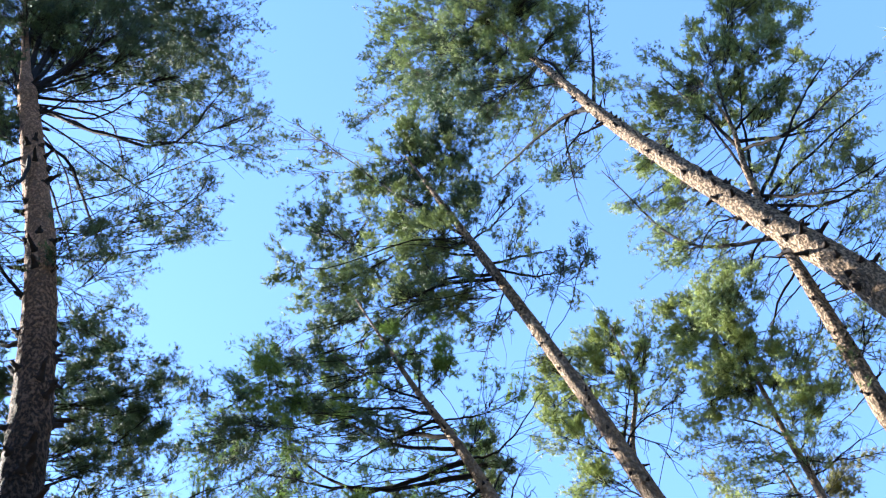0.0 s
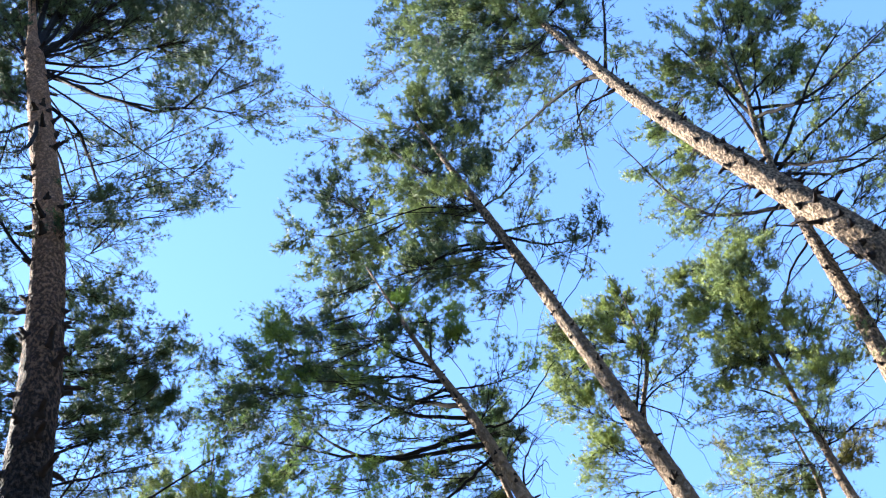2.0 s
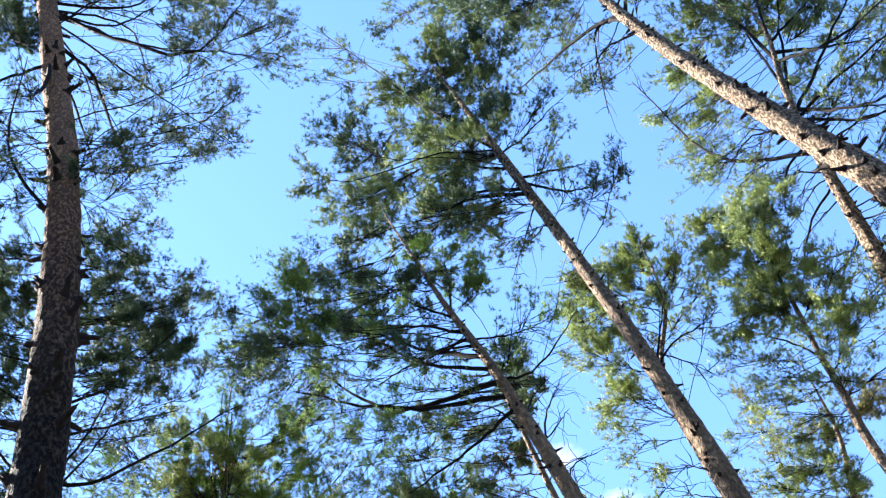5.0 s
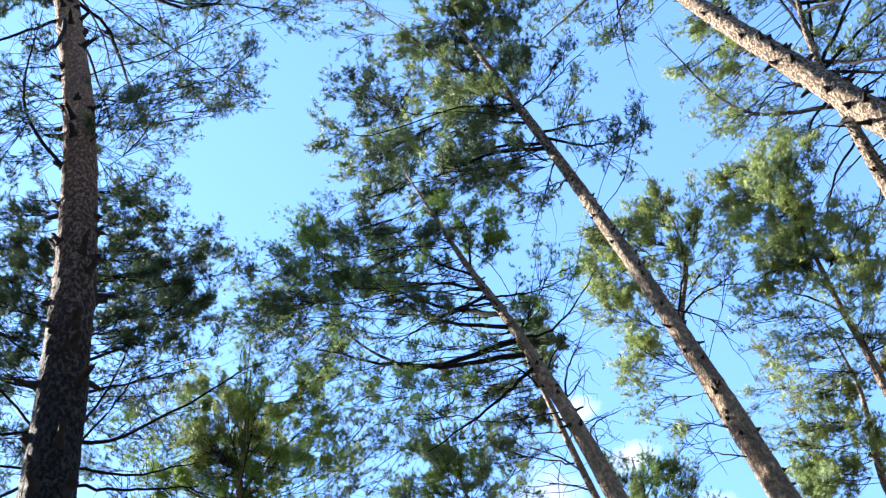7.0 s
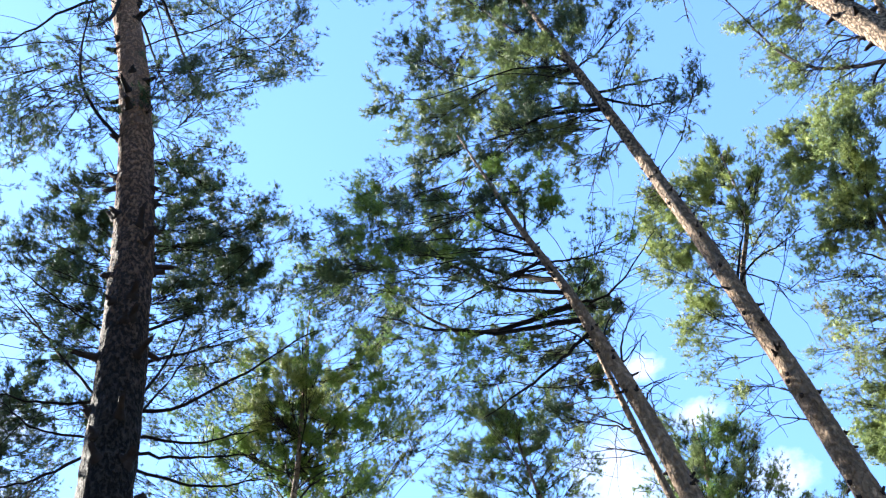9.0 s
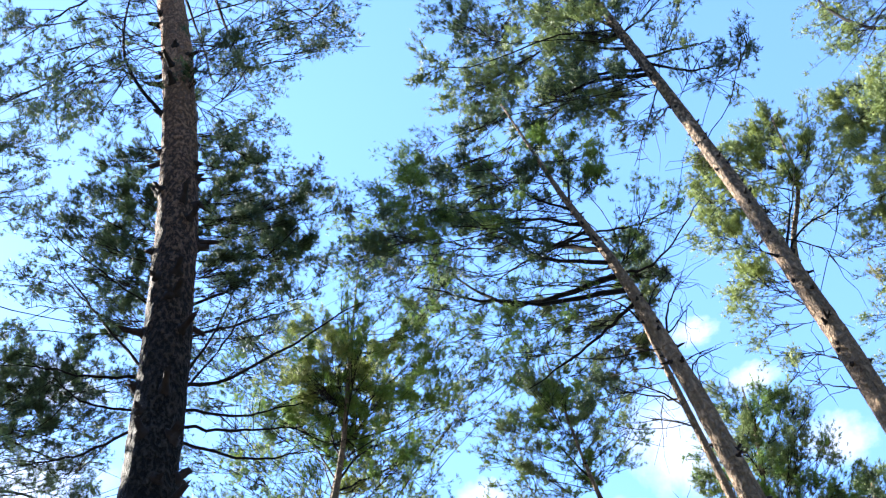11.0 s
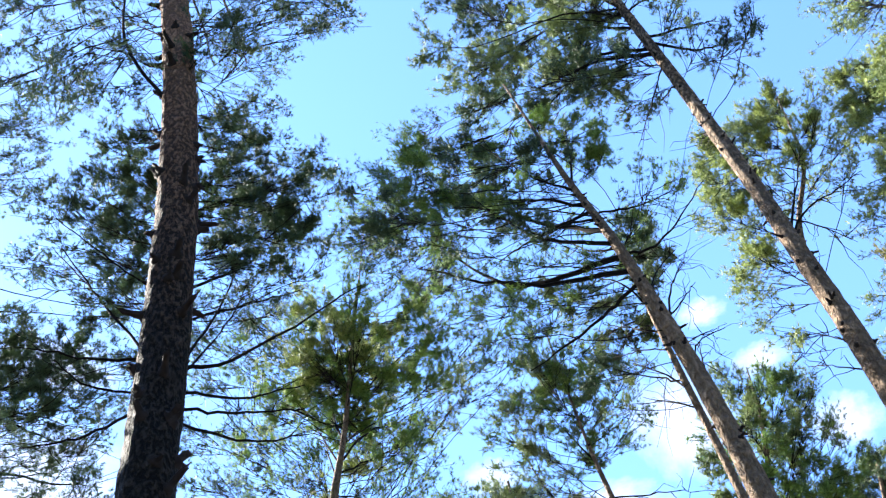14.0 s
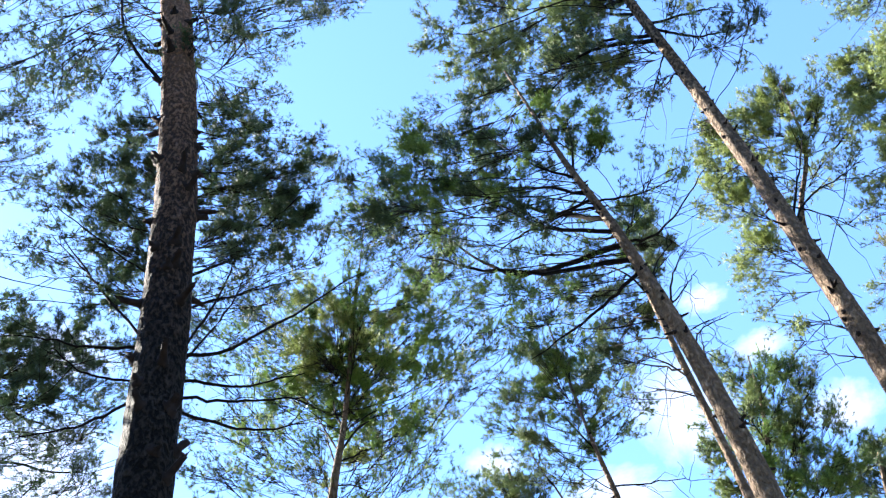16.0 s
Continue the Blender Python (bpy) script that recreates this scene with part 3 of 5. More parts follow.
pine(dict(name='pine_tree', label='tall near pine with grey-brown scaly trunk and broken branch stubs',
         axis=[(-2.64, 3.00, 0.00, 0.166), (-2.58, 3.06, 2.51, 0.140), (-2.52, 3.11, 5.02, 0.123), (-2.47, 3.15, 6.05, 0.119), (-2.44, 3.18, 7.08, 0.114), (-2.44, 3.18, 8.10, 0.109), (-2.46, 3.16, 9.13, 0.104), (-2.52, 3.11, 10.15, 0.099), (-2.58, 3.06, 11.18, 0.094), (-2.64, 3.02, 12.10, 0.088), (-2.67, 3.00, 12.60, 0.048), (-2.72, 2.96, 13.90, 0.030), (-2.78, 2.90, 15.60, 0.006)],
         dense=[(11.33, -2, 1.04, 0.26, 0.23), (11.43, 15, 1.37, 0.09, 0.26), (11.87, 20, 1.72, 0.44, 0.22), (11.89, 0, 0.95, 0.37, 0.33), (12.48, 53, 1.48, 0.14, 0.26), (12.85, 42, 1.26, 0.55, 0.34), (13.42, 47, 0.72, 0.29, 0.28), (13.54, 64, 0.57, 0.13, 0.31), (13.68, 32, 0.68, 0.39, 0.38), (13.90, 64, 1.91, 0.76, 0.27), (14.08, 113, 0.22, 0.19, 0.33)],
         dense_middle=[(14.12, 29, 0.33, 0.23, 0.26), (14.54, 66, 0.65, 0.22, 0.30), (14.99, 59, 1.46, 1.76, 0.39), (15.03, 38, 2.00, 1.50, 0.45), (15.14, 55, 2.46, 1.72, 0.39), (15.17, 40, 1.20, 1.33, 0.45), (15.34, 85, 0.43, 0.11, 0.32), (15.48, 49, 0.46, 0.70, 0.44), (15.48, 62, 0.88, 0.60, 0.33), (15.48, 63, 2.22, 2.32, 0.45)],
         sparse=[(9.20, -108, 0.81, -1.58, 0.14), (9.31, -122, 1.05, -1.51, 0.15), (9.31, -125, 0.94, -1.38, 0.14), (9.37, -109, 0.95, -1.41, 0.17), (9.61, -125, 0.44, -1.58, 0.11), (9.61, -114, 0.81, -1.63, 0.15), (9.73, -119, 1.15, -1.26, 0.15), (9.76, -110, 0.99, -1.40, 0.13), (9.79, -123, 0.63, -1.79, 0.13), (9.84, -122, 1.09, -1.85, 0.14), (8.08, 7, 0.46, 0.32, 0.12), (8.09, 66, 0.46, 0.14, 0.11), (8.20, 93, 0.35, 0.15, 0.15), (8.38, -124, 0.29, 0.09, 0.13), (8.44, 5, 0.65, 0.32, 0.20), (8.49, -101, 0.51, 0.22, 0.16), (8.52, -5, 0.27, 0.11, 0.12), (8.54, -26, 0.36, 0.23, 0.13), (8.56, -168, 0.82, 0.32, 0.16)],
         sparse_middle=[(8.60, -169, 0.48, 0.21, 0.14), (8.63, 78, 0.56, 0.26, 0.15), (8.78, 13, 1.25, 0.41, 0.19), (8.80, 109, 0.32, 0.16, 0.13), (8.87, 18, 0.48, 0.29, 0.12), (8.89, -157, 0.77, 0.31, 0.14), (8.92, 4, 0.99, 0.22, 0.21), (8.95, 33, 0.80, 0.09, 0.15), (8.96, -158, 0.65, 0.30, 0.21), (8.97, 2, 1.16, 0.54, 0.21), (9.09, -152, 0.71, 0.39, 0.14), (9.17, -135, 0.46, 0.29, 0.19), (9.27, -180, 0.53, 0.23, 0.15), (9.56, 16, 1.78, 0.62, 0.16), (9.70, -115, 0.34, 0.23, 0.22), (10.33, 54, 1.27, 0.06, 0.22), (10.52, 55, 0.33, 0.12, 0.19), (10.64, 25, 1.79, 0.43, 0.25), (10.76, 69, 0.68, 0.15, 0.23)],
         dense_crown=[(10.70, -130, 0.55, 0.40, 0.20), (11.10, -150, 0.40, 0.30, 0.24), (11.45, -165, 0.50, 0.30, 0.24), (11.80, -115, 0.50, 0.40, 0.26), (12.25, -150, 0.55, 0.35, 0.26), (12.45, 178, 0.75, 0.50, 0.28), (12.70, -125, 0.80, 0.40, 0.28), (12.85, 140, 0.45, 0.60, 0.30), (13.05, -165, 1.05, 0.70, 0.30), (13.20, -60, 0.40, 0.50, 0.30), (13.45, 170, 0.60, 0.40, 0.34), (13.60, -110, 0.55, 0.60, 0.34), (13.90, 100, 0.35, 0.50, 0.34), (14.20, -150, 0.45, 0.50, 0.36), (14.50, 20, 0.40, 0.60, 0.36)],
         sparse_upper=[(11.43, 61, 1.06, 0.07, 0.24), (12.00, 28, 1.98, 0.30, 0.25), (12.32, 54, 2.35, 0.47, 0.27), (13.74, 60, 2.40, 0.91, 0.34), (15.18, 48, 2.81, 1.65, 0.39)],
         bare=[(12.23, 60, 0.72, 3.89, 0.05), (12.16, 24, 1.11, 1.92, 0.00), (12.09, 53, 1.73, 3.61, 0.00), (12.30, 97, 0.30, 3.61, 0.05), (12.37, 171, 0.33, 3.06, 0.05), (12.22, 176, 0.36, 2.14, 0.00), (12.02, 56, 0.92, 1.99, 0.00), (12.07, 165, 0.31, 1.07, 0.00), (9.08, -175, 0.44, 0.68, 0.00), (8.77, 84, 0.36, -0.20, 0.05), (7.96, 179, 0.38, 0.36, 0.05), (12.09, 63, 0.64, 3.64, 0.10), (11.10, 61, 0.68, -1.85, -0.20), (10.79, -62, 0.61, -2.11, 0.10), (10.60, 74, 0.44, -1.40, -0.10)],
         sparse_hanging=[(9.36, 38, 0.87, 0.29, 0.16), (9.28, 38, 1.11, 0.28, 0.16), (8.98, 38, 0.95, 0.29, 0.16), (9.24, 38, 1.25, 0.30, 0.16), (9.62, 39, 0.75, 0.31, 0.16), (8.98, 38, 0.63, 0.32, 0.16), (8.77, 38, 0.44, 0.29, 0.16), (9.24, 38, 0.24, 0.28, 0.16), (10.12, 39, 0.63, 0.31, 0.16), (11.18, 40, 1.97, 0.29, 0.16), (12.95, 42, 2.08, 0.29, 0.16), (12.02, 41, 1.98, 0.30, 0.16)],
         bark=0.25, tuft=0.84, seed=1))
pine(dict(name='pine_tree', label='tall pine with sunlit orange-brown flaking trunk and bushy crown',
         axis=[(4.03, 8.35, 0.00, 0.247), (3.90, 8.48, 5.31, 0.211), (3.77, 8.61, 10.62, 0.188), (3.62, 8.67, 11.88, 0.169), (3.47, 8.74, 13.14, 0.151), (3.32, 8.80, 14.40, 0.132), (3.19, 8.86, 15.66, 0.114), (3.09, 8.90, 16.92, 0.096), (3.04, 8.92, 18.18, 0.077), (2.94, 8.96, 20.34, 0.042), (2.85, 9.00, 22.50, 0.006)],
         dense=[(19.52, 173, 1.34, 0.16, 0.54), (19.78, 133, 0.98, 0.56, 0.46), (19.85, 55, 0.23, 0.16, 0.50), (20.18, -6, 0.58, 0.12, 0.41), (21.00, 136, 0.59, 0.22, 0.69), (21.29, 168, 1.21, 0.33, 0.70), (21.72, -14, 1.04, 0.35, 0.55), (21.78, 15, 0.45, 0.12, 0.65), (21.90, 146, 1.51, 4.79, 0.52), (21.92, 132, 2.60, 4.34, 0.65), (22.07, 158, 1.06, 2.20, 0.71), (22.08, -51, 0.82, 0.48, 0.66), (22.23, 147, 2.09, 0.48, 0.57), (22.30, -156, 0.28, 0.12, 0.77), (22.38, 71, 0.33, 3.59, 0.76), (22.38, 131, 2.55, 5.84, 0.49)],
         sparse=[(16.24, 146, 1.23, 0.55, 0.26), (16.71, -72, 0.44, 0.34, 0.26), (16.80, 159, 1.32, 0.44, 0.31), (16.97, 134, 0.85, 0.47, 0.36), (18.69, 134, 1.05, 0.36, 0.54), (18.86, 1, 0.66, 0.42, 0.44), (19.37, 134, 1.86, 0.36, 0.41), (20.18, -3, 0.95, 0.21, 0.46), (21.86, 178, 2.53, 1.38, 0.34), (21.87, 136, 3.79, 5.47, 0.48), (22.26, 151, 1.46, 5.24, 0.47), (22.36, 141, 4.20, 4.66, 0.41)],
         bare=[(17.42, 142, 0.97, -0.21, 0.00), (15.24, 98, 0.29, 0.74, 0.00), (14.10, 103, 0.31, 0.44, 0.00), (12.72, 117, 0.39, 0.59, 0.00), (12.60, 13, 0.43, 0.07, 0.00), (11.49, 23, 0.35, 0.57, 0.00)],
         bark=0.80, tuft=1.75, seed=2))
pine(dict(name='pine_tree', label='pine with slender brown trunk, dead lower branches and airy crown',
         axis=[(2.89, 9.63, 0.00, 0.150), (3.01, 9.51, 4.81, 0.126), (3.13, 9.39, 9.62, 0.111), (3.32, 9.33, 10.53, 0.097), (3.47, 9.27, 11.44, 0.084), (3.63, 9.22, 12.35, 0.071), (3.80, 9.16, 13.26, 0.058), (4.03, 9.08, 14.17, 0.044), (4.35, 8.96, 15.08, 0.031), (4.42, 8.89, 15.69, 0.017), (4.50, 8.82, 16.30, 0.006)],
         dense=[(12.48, -3, 1.53, 0.91, 0.27), (14.05, 43, 0.30, 0.24, 0.28), (14.70, 5, 0.72, 0.29, 0.37), (14.92, 138, 1.28, 0.86, 0.32), (15.04, -6, 1.12, 0.26, 0.29), (15.53, 148, 0.35, 0.14, 0.38), (15.63, 32, 0.47, 0.35, 0.43), (15.82, -0, 1.09, 0.46, 0.48), (15.97, 1, 1.21, 1.47, 0.46), (16.03, 6, 1.61, 0.60, 0.36), (16.05, 131, 0.82, 1.13, 0.36), (16.11, -8, 0.54, 0.94, 0.40), (16.16, 106, 0.33, 0.91, 0.40), (16.18, -11, 1.55, 1.51, 0.42), (16.18, 2, 1.93, 1.36, 0.38), (16.18, 127, 1.39, 0.96, 0.36)],
         sparse=[(10.30, 135, 0.28, 0.23, 0.23), (10.48, 40, 0.26, 0.16, 0.24), (10.49, -11, 0.57, 0.40, 0.25), (10.74, 151, 0.40, 0.13, 0.22), (10.83, -5, 0.21, 0.18, 0.24), (11.16, 0, 0.65, 0.41, 0.26), (11.44, 5, 1.05, 0.50, 0.27), (11.68, -18, 1.02, 0.64, 0.43), (11.98, -7, 1.29, 0.48, 0.36), (12.70, -19, 1.65, 0.74, 0.34), (12.74, 158, 0.74, 0.17, 0.26), (12.84, -16, 0.81, 0.50, 0.29), (13.03, -17, 0.93, 0.20, 0.37), (13.21, 7, 0.42, 0.26, 0.34), (13.24, 148, 1.09, 0.23, 0.27), (13.29, -7, 1.24, 0.78, 0.31), (13.74, 132, 1.02, 0.36, 0.32), (13.78, 151, 1.35, 0.34, 0.27), (13.88, -0, 1.64, 0.88, 0.45)],
         sparse_middle=[(14.16, 135, 1.70, 0.97, 0.33), (14.16, -7, 2.06, 0.40, 0.29), (14.56, 149, 1.73, 0.98, 0.33), (14.61, 145, 1.31, 0.27, 0.33), (16.17, 137, 1.06, 1.27, 0.32), (16.17, 142, 0.74, 1.93, 0.28), (16.18, 127, 0.16, 2.05, 0.28)],
         bare=[(12.11, 150, 1.38, -0.89, -0.10), (11.84, 144, 0.88, 0.02, 0.05), (13.46, -13, 2.11, 1.48, 0.05), (13.54, -6, 1.07, -1.28, -0.10), (12.69, -10, 1.47, -0.14, -0.10), (11.07, 141, 0.74, 0.52, -0.05), (10.72, 38, 0.30, -0.37, 0.00), (11.58, -3, 0.87, -0.13, 0.00), (12.47, 139, 0.68, 0.04, 0.00), (11.38, 141, 0.74, -0.35, 0.10), (9.99, 138, 0.66, 0.18, -0.10), (10.38, 5, 0.60, 0.49, 0.00), (12.18, 144, 0.86, 0.10, 0.10), (13.87, 16, 0.43, 2.42, 0.00), (13.78, -8, 1.29, 2.83, 0.00), (10.78, 7, 0.56, 0.05, -0.10), (11.84, -5, 0.98, -0.08, 0.00), (11.38, -45, 0.69, -0.73, 0.00), (12.25, 138, 0.65, 1.00, 0.05), (11.20, 146, 1.00, -0.23, 0.10), (10.49, 137, 0.62, 0.14, 0.00), (9.99, 38, 0.59, 0.58, 0.00), (12.69, 28, 0.55, -0.39, -0.05), (13.38, -2, 0.82, 0.09, 0.00)],
         sparse_low=[(15.45, 153, 1.92, 0.31, 0.26), (15.23, 153, 1.54, 0.30, 0.26), (14.48, 155, 1.32, 0.30, 0.26), (15.81, 153, 1.57, 0.31, 0.26), (14.74, 154, 1.06, 0.30, 0.26), (13.76, 156, 1.57, 0.32, 0.26), (13.50, 157, 1.15, 0.31, 0.26), (13.01, 157, 0.87, 0.30, 0.26), (12.61, 158, 0.69, 0.28, 0.26), (13.90, 156, 0.74, 0.29, 0.26)],
         bark=0.60, tuft=1.41, seed=3))
pine(dict(name='pine_tree', label='straight pine with sunlit orange-brown trunk below one-sided crown',
         axis=[(0.51, 6.48, 0.00, 0.114), (0.50, 6.48, 3.10, 0.093), (0.48, 6.48, 6.20, 0.081), (0.48, 6.48, 7.04, 0.076), (0.46, 6.48, 7.89, 0.070), (0.44, 6.49, 8.73, 0.065), (0.40, 6.49, 9.57, 0.060), (0.36, 6.49, 10.41, 0.054), (0.31, 6.49, 11.26, 0.049), (0.26, 6.50, 12.10, 0.043), (0.19, 6.50, 13.25, 0.024), (0.12, 6.51, 14.40, 0.006)],
         dense=[(10.89, -178, 1.29, 0.38, 0.23), (10.91, -170, 1.73, 0.21, 0.21), (11.46, -153, 1.53, 0.91, 0.27), (11.61, -146, 0.44, 0.18, 0.29), (11.84, -171, 1.94, 0.82, 0.19), (11.96, 151, 0.75, 0.22, 0.28), (12.12, -17, 0.31, 0.20, 0.21), (12.19, 157, 1.61, 0.71, 0.29), (12.44, 165, 1.25, 0.28, 0.29), (12.45, 168, 1.76, 0.29, 0.26), (12.52, -48, 0.09, 0.15, 0.28), (13.06, 159, 0.61, 0.11, 0.36), (13.10, 3, 0.43, 0.11, 0.29), (13.41, -17, 0.53, 0.21, 0.30), (13.86, 9, 0.26, 0.17, 0.34), (13.90, 121, 0.42, 0.12, 0.35), (13.93, -53, 0.29, 0.17, 0.31), (14.07, 157, 0.73, 0.18, 0.28), (14.08, 149, 1.51, 0.24, 0.36)],
         dense_middle=[(14.19, 115, 0.36, 0.59, 0.33)],
         sparse=[(9.59, -29, 0.87, 0.47, 0.13), (9.72, -32, 0.65, 0.45, 0.16), (10.27, -31, 0.43, 0.12, 0.24), (10.29, 162, 0.29, 0.21, 0.16), (10.33, 164, 0.61, 0.25, 0.16), (10.39, 20, 0.72, 0.19, 0.21), (10.58, -141, 0.44, 0.11, 0.24), (10.63, -155, 1.08, 0.10, 0.21), (10.70, -49, 0.40, 0.27, 0.22), (10.77, -170, 0.66, 0.14, 0.19), (10.94, -17, 0.55, 0.37, 0.17), (11.20, 149, 1.55, 0.71, 0.19), (11.20, 146, 0.75, 0.13, 0.20), (11.62, -28, 0.68, 0.18, 0.20), (11.71, -25, 0.39, 0.11, 0.24), (13.94, 168, 1.30, 3.48, 0.21), (13.95, 174, 1.28, 1.38, 0.26), (14.17, -175, 0.86, 0.12, 0.21), (14.27, 164, 1.20, 2.33, 0.32)],
         bare=[(11.72, 12, 0.91, 0.71, 0.00), (9.52, 119, 0.30, 0.21, 0.00), (8.85, 131, 0.35, 0.26, 0.00), (7.95, 16, 0.75, 0.50, 0.10), (7.97, 25, 0.51, 1.06, 0.00), (8.58, 30, 0.45, -0.67, 0.15), (7.29, 121, 0.30, 0.65, 0.00), (6.76, 128, 0.34, 0.54, 0.05), (6.56, 136, 0.39, 0.48, 0.00), (9.06, 93, 0.25, 0.84, 0.00)],
         dense_low=[(12.38, 177, 0.50, 0.29, 0.20), (11.73, 177, 0.44, 0.29, 0.20), (11.43, 177, 0.73, 0.28, 0.20), (11.04, 177, 0.53, 0.31, 0.20), (11.01, 177, 0.93, 0.32, 0.20), (10.70, 176, 0.72, 0.29, 0.20), (10.59, 176, 0.51, 0.31, 0.20)],
         bark=0.75, tuft=1.11, seed=4))
pine(dict(name='pine_tree', label='pine with long dark drooping branches and dense rounded crown',
         axis=[(-0.29, 4.90, 0.00, 0.088), (-0.32, 4.89, 2.49, 0.071), (-0.36, 4.89, 4.97, 0.061), (-0.37, 4.89, 5.37, 0.055), (-0.39, 4.89, 5.77, 0.050), (-0.42, 4.88, 6.17, 0.044), (-0.46, 4.88, 6.57, 0.038), (-0.50, 4.87, 6.97, 0.033), (-0.56, 4.87, 7.37, 0.027), (-0.63, 4.86, 7.77, 0.021), (-0.71, 4.85, 8.46, 0.012), (-0.79, 4.84, 9.14, 0.006)],
         dense=[(6.83, -142, 0.57, 0.31, 0.12), (7.03, -153, 1.05, 0.49, 0.15), (7.33, -143, 1.29, 0.02, 0.14), (7.50, -157, 0.81, 0.23, 0.13), (7.59, -144, 1.07, 0.09, 0.17), (7.60, -174, 0.42, 0.25, 0.16), (7.67, -9, 0.29, 0.13, 0.14), (7.81, 164, 0.66, 0.23, 0.16), (7.97, -153, 1.04, 0.12, 0.14), (8.00, 84, 1.33, 0.12, 0.14), (8.01, -167, 0.76, 0.28, 0.14), (8.07, 138, 0.06, 0.11, 0.16), (8.20, 79, 1.15, 0.10, 0.14), (8.26, 163, 0.70, 0.30, 0.16), (8.27, 52, 0.37, 0.22, 0.16), (8.28, 172, 0.46, 0.07, 0.19), (8.50, 85, 0.16, 0.13, 0.14), (8.56, -173, 0.84, 0.16, 0.15), (8.66, 142, 0.39, 0.13, 0.17)],
         dense_middle=[(8.68, 171, 0.57, 0.14, 0.17)],
         sparse=[(6.21, -173, 0.87, 0.43, 0.13), (6.43, -161, 0.72, 0.28, 0.13), (6.47, -165, 1.03, 0.08, 0.12), (6.56, -167, 0.47, 0.07, 0.12), (6.58, 178, 1.11, 0.59, 0.15), (6.70, 171, 0.94, 0.51, 0.15), (6.77, 167, 0.22, 0.20, 0.13), (6.79, 170, 0.67, 0.11, 0.13), (6.80, -155, 1.32, 0.65, 0.15), (6.82, 179, 1.14, 0.60, 0.15), (6.90, -37, 0.40, 0.15, 0.18), (6.95, 176, 0.53, 0.27, 0.15), (6.99, 178, 0.71, 0.30, 0.13), (7.17, -161, 0.87, 0.08, 0.16), (7.27, 47, 0.16, 0.10, 0.13), (7.29, -175, 1.00, 0.54, 0.15), (7.34, 31, 0.68, 0.31, 0.12), (7.51, 180, 1.50, 0.58, 0.18), (7.52, -146, 1.50, 0.22, 0.09)],
         sparse_middle=[(7.53, 131, 0.42, 0.21, 0.16), (7.59, 165, 1.42, 0.28, 0.15), (7.86, -174, 1.52, 0.36, 0.18), (7.91, 94, 0.25, 0.13, 0.16), (8.00, 168, 1.25, 0.06, 0.18), (8.04, 170, 1.51, 0.10, 0.16), (8.14, 179, 1.37, 0.34, 0.17), (8.15, 174, 1.47, 0.68, 0.17), (8.18, 175, 1.14, 0.20, 0.19), (8.23, 161, 1.16, 0.08, 0.17), (8.38, -166, 1.23, 0.10, 0.16), (8.70, 165, 1.41, 0.07, 0.18), (8.95, 165, 1.60, 0.33, 0.16), (9.02, 159, 1.98, 0.18, 0.19), (9.02, 158, 1.23, 0.81, 0.22), (9.02, 161, 0.91, 0.61, 0.17)],
         bare=[(7.46, 158, 0.53, 0.07, 0.00), (7.71, 73, 0.27, 0.95, 0.00), (6.98, 150, 0.43, 0.67, -0.10), (6.22, 51, 0.35, 0.69, 0.10), (5.94, 51, 0.35, 0.35, 0.10), (5.66, 81, 0.26, 0.60, 0.05), (6.27, 51, 0.35, 0.44, 0.00), (6.53, 50, 0.36, 0.51, 0.05)],
         bark=0.45, tuft=0.70, seed=5))
pine(dict(name='pine_tree', label='thin pine stem with sparse twigs close behind a thicker pine',
         axis=[(-0.39, 5.29, 0.00, 0.043), (-0.44, 5.28, 2.64, 0.031), (-0.49, 5.28, 5.27, 0.025), (-0.50, 5.28, 5.71, 0.022), (-0.52, 5.28, 6.15, 0.020), (-0.53, 5.27, 6.59, 0.018), (-0.54, 5.27, 7.03, 0.015), (-0.55, 5.27, 7.32, 0.012), (-0.56, 5.27, 7.61, 0.006)],
         dense=[(6.34, 162, 0.43, 0.28, 0.12), (6.73, 119, 0.33, 0.26, 0.11), (6.81, 129, 0.40, 0.17, 0.13), (7.01, 70, 0.14, 0.14, 0.11), (7.08, 158, 0.30, 0.18, 0.13), (7.14, 175, 0.47, 0.19, 0.12), (7.33, 67, 0.23, 0.16, 0.15), (7.40, 28, 0.12, 0.17, 0.12)],
         sparse=[(6.01, 159, 0.51, 0.40, 0.10), (6.50, 136, 0.38, 0.14, 0.11), (6.79, 152, 0.46, 0.21, 0.14), (6.84, 149, 0.28, 0.20, 0.14), (7.05, 162, 0.50, 0.17, 0.15), (7.31, 61, 0.40, 0.30, 0.13), (7.31, 158, 0.32, 0.15, 0.15)],
         bare=[(6.84, 147, 0.40, 0.73, 0.10), (6.58, 148, 0.41, 0.53, 0.00), (6.44, 150, 0.42, 0.35, 0.05), (6.78, 52, 0.35, 0.57, 0.10), (6.37, 45, 0.40, 0.31, 0.10), (6.18, 152, 0.45, 0.52, 0.00), (6.10, 142, 0.36, 0.60, 0.05), (5.97, 144, 0.37, 0.44, 0.00)],
         bark=0.50, tuft=0.64, seed=6))
